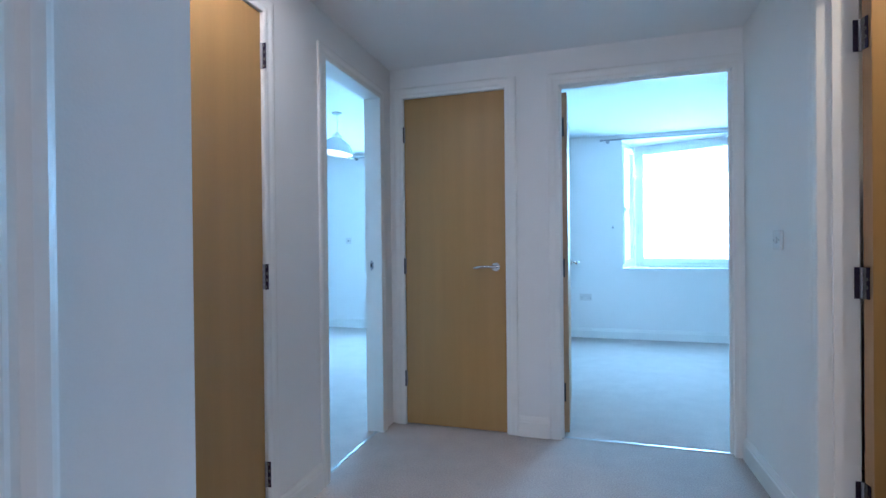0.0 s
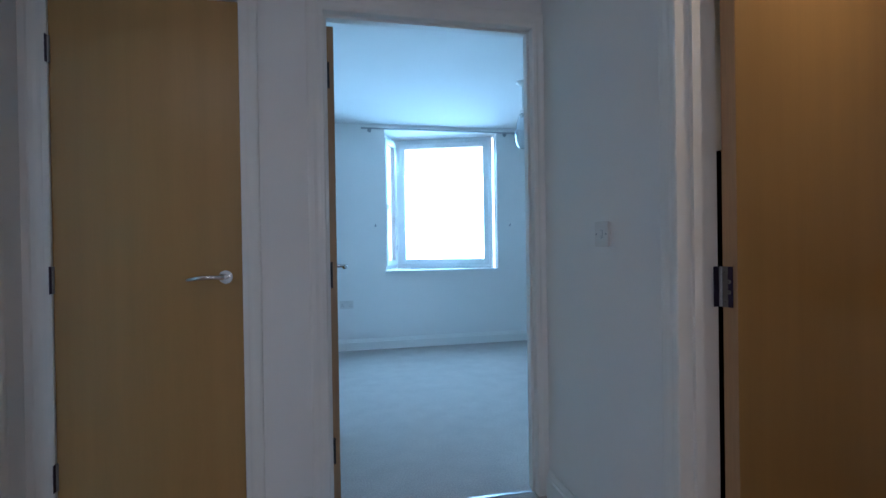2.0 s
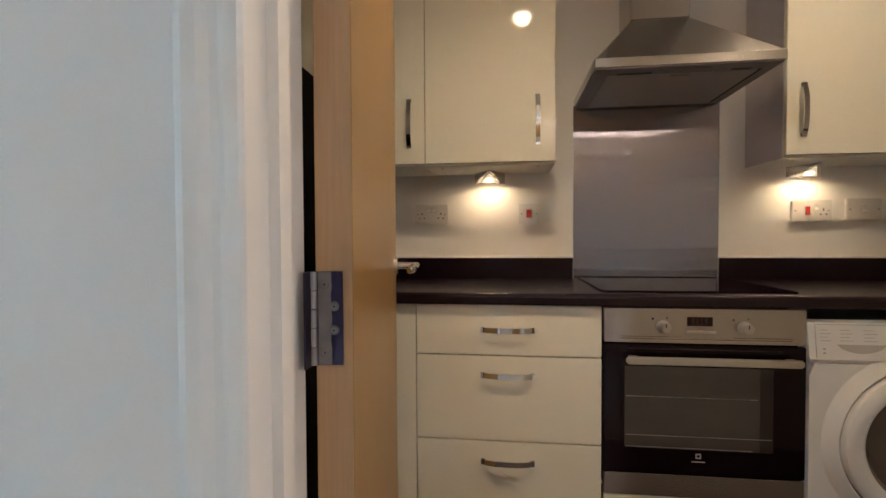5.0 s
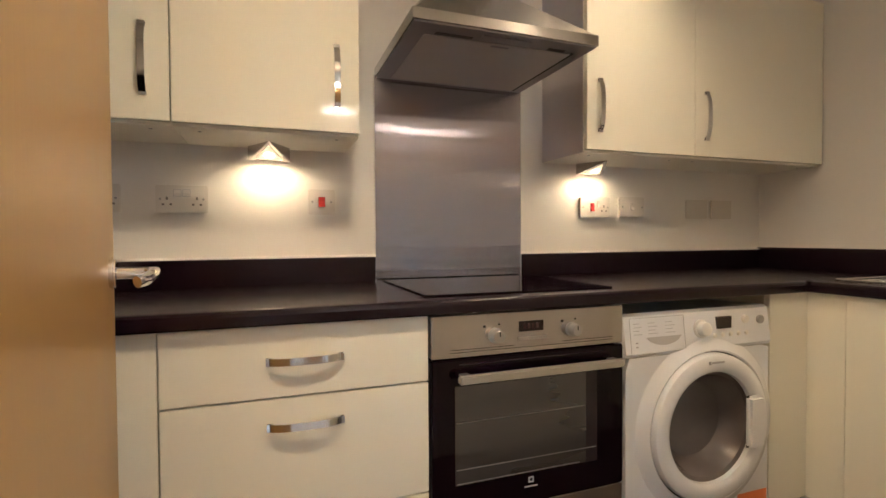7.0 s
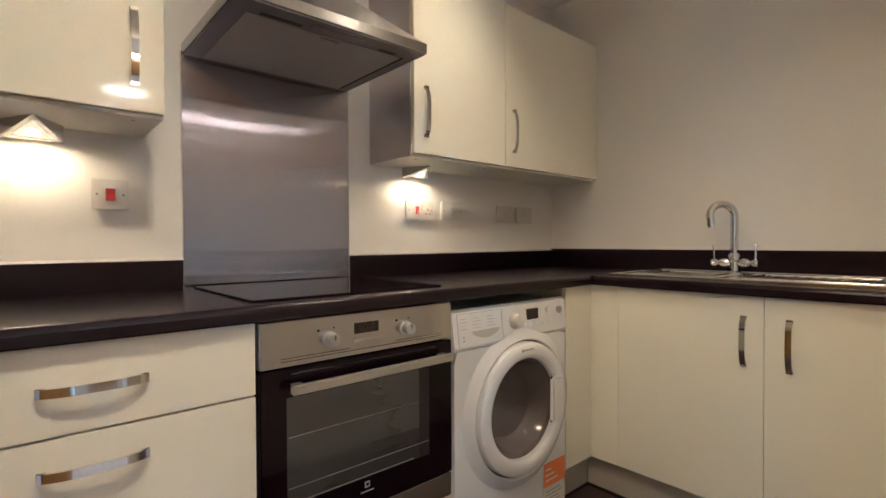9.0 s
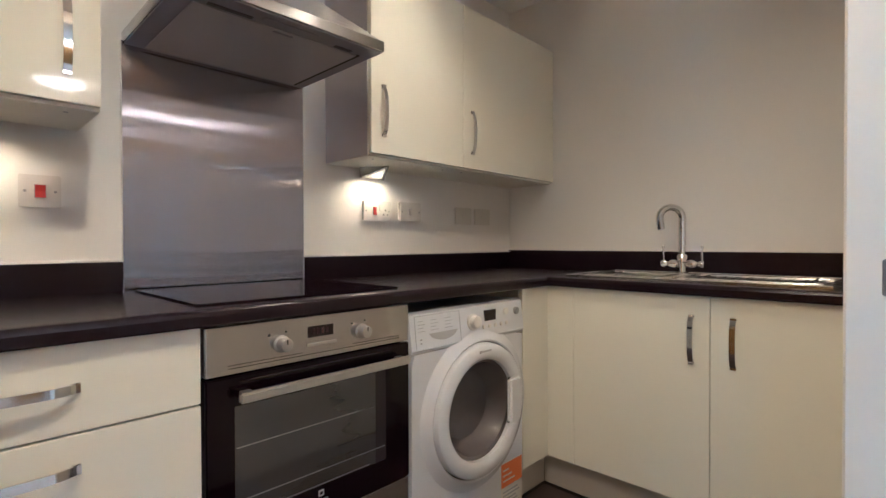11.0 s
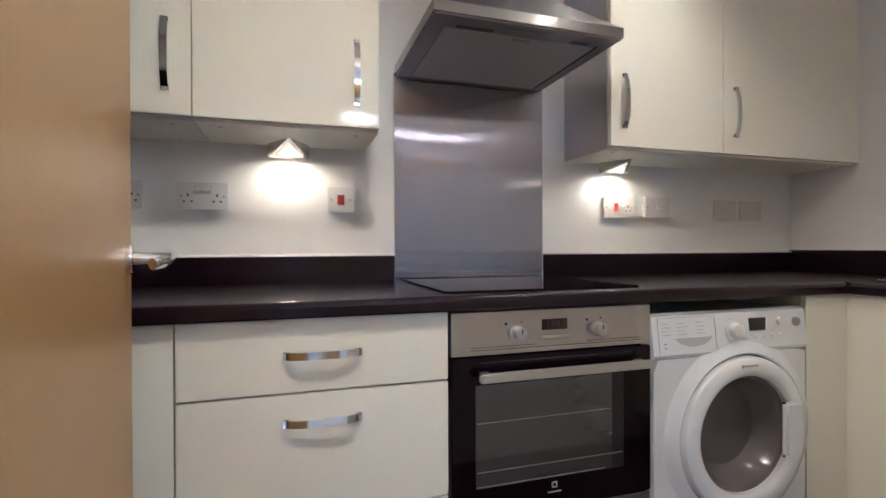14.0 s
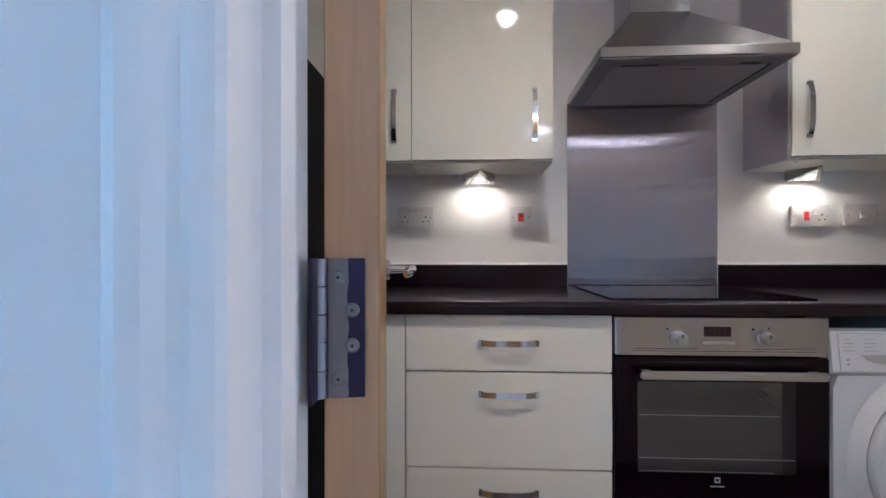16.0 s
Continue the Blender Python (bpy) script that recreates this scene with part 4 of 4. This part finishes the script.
for q in ((a, a + 0.002, c, d_, -0.15, 0.0), (b - 0.002, b, c, d_, -0.15, 0.0), (a, b, c, c + 0.002, -0.15, 0.0), (a, b, d_ - 0.002, d_, -0.15, 0.0), (a, b, c, d_, -0.152, -0.15)):
    box(*q, bm=bm)
part("bowl", bm, SINK_STEEL, o, "square steel bowl")
for j in range(9):
    x = RX0 + 0.05 + j * 0.044
    part("drainer_rib", box(x, x + 0.012, RY0 + 0.11, RY1 - 0.05, t + 0.0002, t + 0.0022, 0.0009, 1), SINK_STEEL, o)
# the pressed lips round the bowl and the drainer
for x0, x1, nm in ((BX0 + 0.004, BX1 - 0.004, "bowl_lip"), (RX0 + 0.03, BX0 - 0.03, "drainer_lip")):
    ring = [(x0, BY0 + 0.006), (x1, BY0 + 0.006), (x1, BY1 - 0.006), (x0, BY1 - 0.006)]
    pts = []
    for k, (cx, cy) in enumerate(ring):
        sx, sy = (1 if cx == x0 else -1), (1 if cy == BY0 + 0.006 else -1)
        corner = [(cx + sx * 0.04 * (1 - math.cos(a)), cy + sy * 0.04 * (1 - math.sin(a))) for a in (math.pi / 2 * q / 5 for q in range(6))]
        pts += corner if sx * sy < 0 else corner[::-1]
    bm = bmesh.new()
    loops = [[bm.verts.new((px, py, t + 0.0002 + h)) for px, py in [(x + (((x0 + x1) / 2) - x) * g, y + (((BY0 + BY1) / 2) - y) * g) for x, y in pts]] for g, h in ((0.0, 0.0), (0.015, 0.005), (0.04, 0.005), (0.055, 0.0))]
    n = len(pts)
    for a, c in zip(loops, loops[1:]):
        for k in range(n):
            bm.faces.new((a[k], a[(k + 1) % n], c[(k + 1) % n], c[k]))
    part(nm, bm, SINK_STEEL, o, "bright pressed steel lip", True)
o = thing("mixer_tap", pose(1.903, -0.575, TOP + 0.004), "polished chrome swan-neck mixer tap with two side levers", "tap")
part("base", lathe([(0, 0.0), (0.026, 0.0), (0.026, 0.006), (0.019, 0.012), (0.017, 0.050), (0.022, 0.056), (0.022, 0.076), (0.015, 0.086), (0, 0.088)], 28), CHROME, o, "", True)
R = 0.048
pts = [(0, 0, 0.08), (0, 0, 0.15), (0, 0, 0.241)]
for k in range(1, 15):
    a = math.pi * k / 14 * 1.08
    pts.append((0.75 * (R - R * math.cos(a)), 0.66 * (R - R * math.cos(a)), 0.241 + R * math.sin(a)))
pts.append((pts[-1][0] - 0.004, pts[-1][1] - 0.003, pts[-1][2] - 0.035))
part("spout", tube(pts, 0.0150, 18, Vector((0.66, -0.75, 0))), CHROME, o, "curved chrome spout", True)
for s in (-1, 1):
    v = part("valve", lathe([(0.010, 0.012), (0.0165, 0.026), (0.018, 0.036), (0.015, 0.050), (0.008, 0.060), (0.011, 0.064), (0.015, 0.072), (0.0155, 0.078), (0.012, 0.087), (0, 0.090)], 24, pose(0, 0, 0.045, 0, s * 90)), CHROME, o, "bulbous chrome valve with a ball end", True)
    bm = cyl((s * 0.077, 0, 0.052), (s * 0.079, 0, 0.118), 0.0048, 0.0042, 14)
    part("lever", cyl((s * 0.079, 0, 0.110), (s * 0.079, 0, 0.124), 0.0062, n=14, bevel=0.002, bm=bm), CHROME, v, "", True)

# ---- wall units, lights and hood ----
UZ0, UZ1 = 1.388, 2.095


def wall_unit(y_left, w, handle_x, label):
    o = thing("wall_cupboard", pose(UX, y_left, UZ0, 0, 0, -90), label, "kitchen cabinet", "kitchen wall units")
    h = UZ1 - UZ0
    part("body", carcass(w, HX - UX, 0.004, h - 0.004), CREAM_IN, o)
    part("base_panel", box(0.0, w, 0.0205, HX - UX, -0.012, 0.0035, 0.001, 1), CREAM_IN, o)
    front(o, "door", 0, w, -0.004, h, (handle_x, 0.155, 0.190, True))
    for x in (0.06, w - 0.06):
        part("fixing_cap", cyl((x, 0.07, -0.0121), (x, 0.07, -0.0135), 0.005, n=12), GREYP, o)
    return o


wall_unit(1.873, 0.504, 0.437, "cream gloss wall cupboard beside the hood")
wall_unit(2.377, 0.502, 0.440, "cream gloss wall cupboard by the doorway")
wall_unit(0.556, 0.504, 0.055, "cream gloss wall cupboard beside the hood")
wall_unit(0.051, 0.738, 0.055, "cream gloss wall cupboard in the corner")
bm = box(0, HX - UX - 0.021, 0, 0.0012, -0.010, UZ1 - UZ0)
o = thing("end_panel", pose(UX + 0.021, 0.5575, UZ0), "grey brushed side panel of the wall cupboard", "end panel")
part("panel", bm, STEEL_P, o)


UNDER = material("dark_hood_steel", (0.30, 0.27, 0.29), 0.34, 0.9, broad=0.12, fine=0.06, fine_scale=120, stretch=(0.3, 4, 1))
FILTER = material("grease_filter", (0.50, 0.46, 0.46), 0.5, 0.35, fine=0.25, fine_scale=500, broad=0.05, bump=0.3)
SLOT = material("shaded_slot", (0.07, 0.06, 0.07), 0.5, 0.3, broad=0.2)


def wedge_light(y):
    o = thing("cabinet_light", pose(HX, y, UZ0 - 0.012, 0, 0, -90), "lit steel wedge-shaped light under the wall cupboard", "cabinet light", "under-cupboard lights")
    a, b, c = Vector((0, -0.150, -0.001)), Vector((-0.066, -0.035, -0.046)), Vector((0.066, -0.035, -0.046))
    d_, e = Vector((-0.066, -0.035, -0.001)), Vector((0.066, -0.035, -0.001))
    bm = bmesh.new()
    v = [bm.verts.new(p) for p in (a, b, c, d_, e)]
    for f in ((0, 1, 2), (0, 3, 1), (0, 2, 4), (1, 3, 4, 2), (0, 4, 3)):
        bm.faces.new([v[i] for i in f])
    h = part("housing", bm, STEEL, o, "brushed steel wedge housing")
    n = (b - a).cross(c - a).normalized()
    if n.z > 0:
        n = -n
    mid = (a + b + c) / 3
    # triangle glows to carry the capsule's glare on the steel face
    lens = bmesh.new()
    low, high = [lens.verts.new(mid + (q - mid) * 0.66 + n * 0.0004) for q in (a, b, c)], [lens.verts.new(mid + (q - mid) * 0.60 + n * 0.0025) for q in (a, b, c)]
    lens.faces.new(low), lens.faces.new(high)
    for k in range(3):
        lens.faces.new((low[k], low[(k + 1) % 3], high[(k + 1) % 3], high[k]))
    part("lens", lens, FACE_GLARE, h, "triangular face, glowing faintly for the lamp's glare")
    low = mid + n * 0.0026
    part("bulb", cyl(low, low + n * 0.002, 0.017, 0.014, 24), BULB, h, "bright round halogen capsule")
    w = o.matrix_world
    p = w @ (mid + n * 0.02)
    lamp("cabinet_lamp", "SPOT", look(p, p + (w.to_3x3() @ Vector((0, 0.015, -0.10)))), CAB_W, (1.0, 0.69, 0.37), radius=0.018, cone=178, blend=0.55)


wedge_light(1.628)
wedge_light(0.352)

o = thing("cooker_hood", pose(HX, 1.2615, 1.654, 0, 0, -90), "stainless steel chimney cooker hood over the hob", "cooker hood")
W, D = 0.598, 0.505
part("skirt", box(0, W, -D, 0, 0.004, 0.037, 0.002, 1), STEEL, o, "brushed steel skirt with a straight front band")
# darker and rougher steel than the skirt above it
part("underside", box(0.006, W - 0.006, -D + 0.006, -0.004, 0.0, 0.0038), UNDER, o, "darker steel plate under the skirt")
bm = bmesh.new()
lo = [(0.004, -D + 0.004), (W - 0.004, -D + 0.004), (W - 0.004, 0), (0.004, 0)]
hi = [(0.192, -0.20), (0.406, -0.20), (0.406, 0), (0.192, 0)]
va, vb = [bm.verts.new((x, y, 0.0375)) for x, y in lo], [bm.verts.new((x, y, 0.285)) for x, y in hi]
for k in range(4):
    bm.faces.new((va[k], va[(k + 1) % 4], vb[(k + 1) % 4], vb[k]))
bm.faces.new(va), bm.faces.new(vb)
bmesh.ops.bevel(bm, geom=[e for e in bm.edges if abs(e.verts[0].co.z - e.verts[1].co.z) > 0.1], offset=0.006, segments=3, affect="EDGES")
part("canopy", bm, STEEL, o, "sloping steel canopy", True)
part("chimney", box(0.190, 0.408, -0.202, 0, 0.2855, KIT_H - 1.654, 0.002, 1), STEEL, o, "upright steel chimney")
fl = part("filter", box(0.055, W - 0.055, -D + 0.075, -0.03, -0.004, -0.0005, 0.001, 1), FILTER, o, "grey mesh grease filter")
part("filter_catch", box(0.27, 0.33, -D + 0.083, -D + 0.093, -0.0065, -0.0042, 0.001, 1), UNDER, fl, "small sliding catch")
for x0, x1 in ((0.085, 0.20), (0.455, 0.515)):
    part("light_slot", box(x0, x1, -D + 0.055, -D + 0.070, -0.0015, -0.0002), SLOT, o, "dark slot beside the filter")
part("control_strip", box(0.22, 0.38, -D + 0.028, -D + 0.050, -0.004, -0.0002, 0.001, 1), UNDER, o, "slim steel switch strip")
part("filter_gap", box(W - 0.054, W - 0.044, -D + 0.07, -0.03, -0.0022, -0.0002), DARK, o)

# ---- loose kitchen things ----
o = thing("microwave", pose(2.314, 2.291, TOP, 0, 0, -32), "white microwave oven with a dark door on the worktop", "microwave")
part("cabinet", box(0, 0.455, 0.02, 0.28, 0.048, 0.268, 0.006, 2), WHITE, o, "", True)
# dark block between the cabinet and the worktop
part("base", box(0.006, 0.449, 0.012, 0.274, 0.012, 0.0478), DARK, o, "dark block under the cabinet")
part("door_glass", box(0.004, 0.348, 0.002, 0.02, 0.052, 0.238, 0.003, 1), BLACKGLASS, o, "dark door glass")
part("door_rail", box(0.002, 0.342, 0.0, 0.018, 0.240, 0.266, 0.003, 1), WHITE, o, "white rail over the door glass")
part("door_edge", box(0.349, 0.360, 0.0, 0.018, 0.052, 0.266, 0.002, 1), GREYP, o, "grey opening edge of the door")
cp = part("control_panel", box(0.364, 0.453, 0.0, 0.02, 0.050, 0.266, 0.003, 1), WHITE, o, "white control panel")
part("knob", cyl((0.412, 0.0, 0.206), (0.412, -0.020, 0.206), 0.026, n=28, bevel=0.003), BLACK, cp, "black round dial", True)
part("knob", cyl((0.412, 0.0, 0.080), (0.412, -0.016, 0.080), 0.019, n=24, bevel=0.003), GREYP, cp, "grey round dial", True)
bm = bmesh.new()
for j in range(5):
    box(0.398, 0.428, -0.001, -0.0001, 0.112 + j * 0.013, 0.117 + j * 0.013, bm=bm)
part("print", bm, PRINT, cp, "unreadable printed marks")
for x, y in ((0.04, 0.05), (0.43, 0.05), (0.04, 0.25), (0.43, 0.25)):
    part("foot", cyl((x, y, 0), (x, y, 0.0125), 0.012, n=12), DARK, o)

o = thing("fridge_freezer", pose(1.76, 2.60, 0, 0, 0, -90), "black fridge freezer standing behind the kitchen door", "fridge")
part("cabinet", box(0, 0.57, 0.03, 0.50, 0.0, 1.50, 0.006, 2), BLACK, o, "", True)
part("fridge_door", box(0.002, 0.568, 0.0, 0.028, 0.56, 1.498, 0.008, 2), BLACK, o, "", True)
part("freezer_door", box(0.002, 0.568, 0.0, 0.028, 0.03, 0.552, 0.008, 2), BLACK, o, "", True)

# recessed ceiling spots that are mirrored in the cupboard fronts


def downlight(x, y, z, watts, cone, group):
    o = thing("downlight", pose(x, y, z), "lit round recessed ceiling spotlight with a chrome ring", "downlight", group)
    part("bezel", lathe([(0.0225, -0.001), (0.030, -0.005), (0.040, -0.006), (0.043, 0.0)], 32), CHROME, o, "", True)
    part("lens", cyl((0, 0, -0.0035), (0, 0, -0.0015), 0.022, n=28), LED_TOP, o, "glowing lens")
    lamp("ceiling_lamp", "SPOT", pose(x, y, z - 0.02), watts, WARM, radius=0.045, cone=cone)


downlight(1.60, 1.46, KIT_H, TOP_W, 165, "kitchen ceiling spots")
downlight(2.28, 0.44, KIT_H, TOP_W * 0.42, 108, "kitchen ceiling spots")
downlight(1.46, 0.36, KIT_H, TOP_W * 0.25, 140, "kitchen ceiling spots")

# flush ceiling light of the hall
o = thing("ceiling_light", pose(-0.62, 1.00, HALL_H), "lit round flat opal ceiling light in the hall", "ceiling light")
part("base", lathe([(0, 0), (0.140, 0), (0.144, -0.012), (0.139, -0.018), (0, -0.018)], 40), WHITEP, o, "", True)
part("shade", lathe([(0.1445, -0.013), (0.150, -0.015), (0.1495, -0.020), (0.145, -0.0225), (0.06, -0.0235), (0, -0.0238)], 40), OPAL, o, "glowing flat opal disc", True)
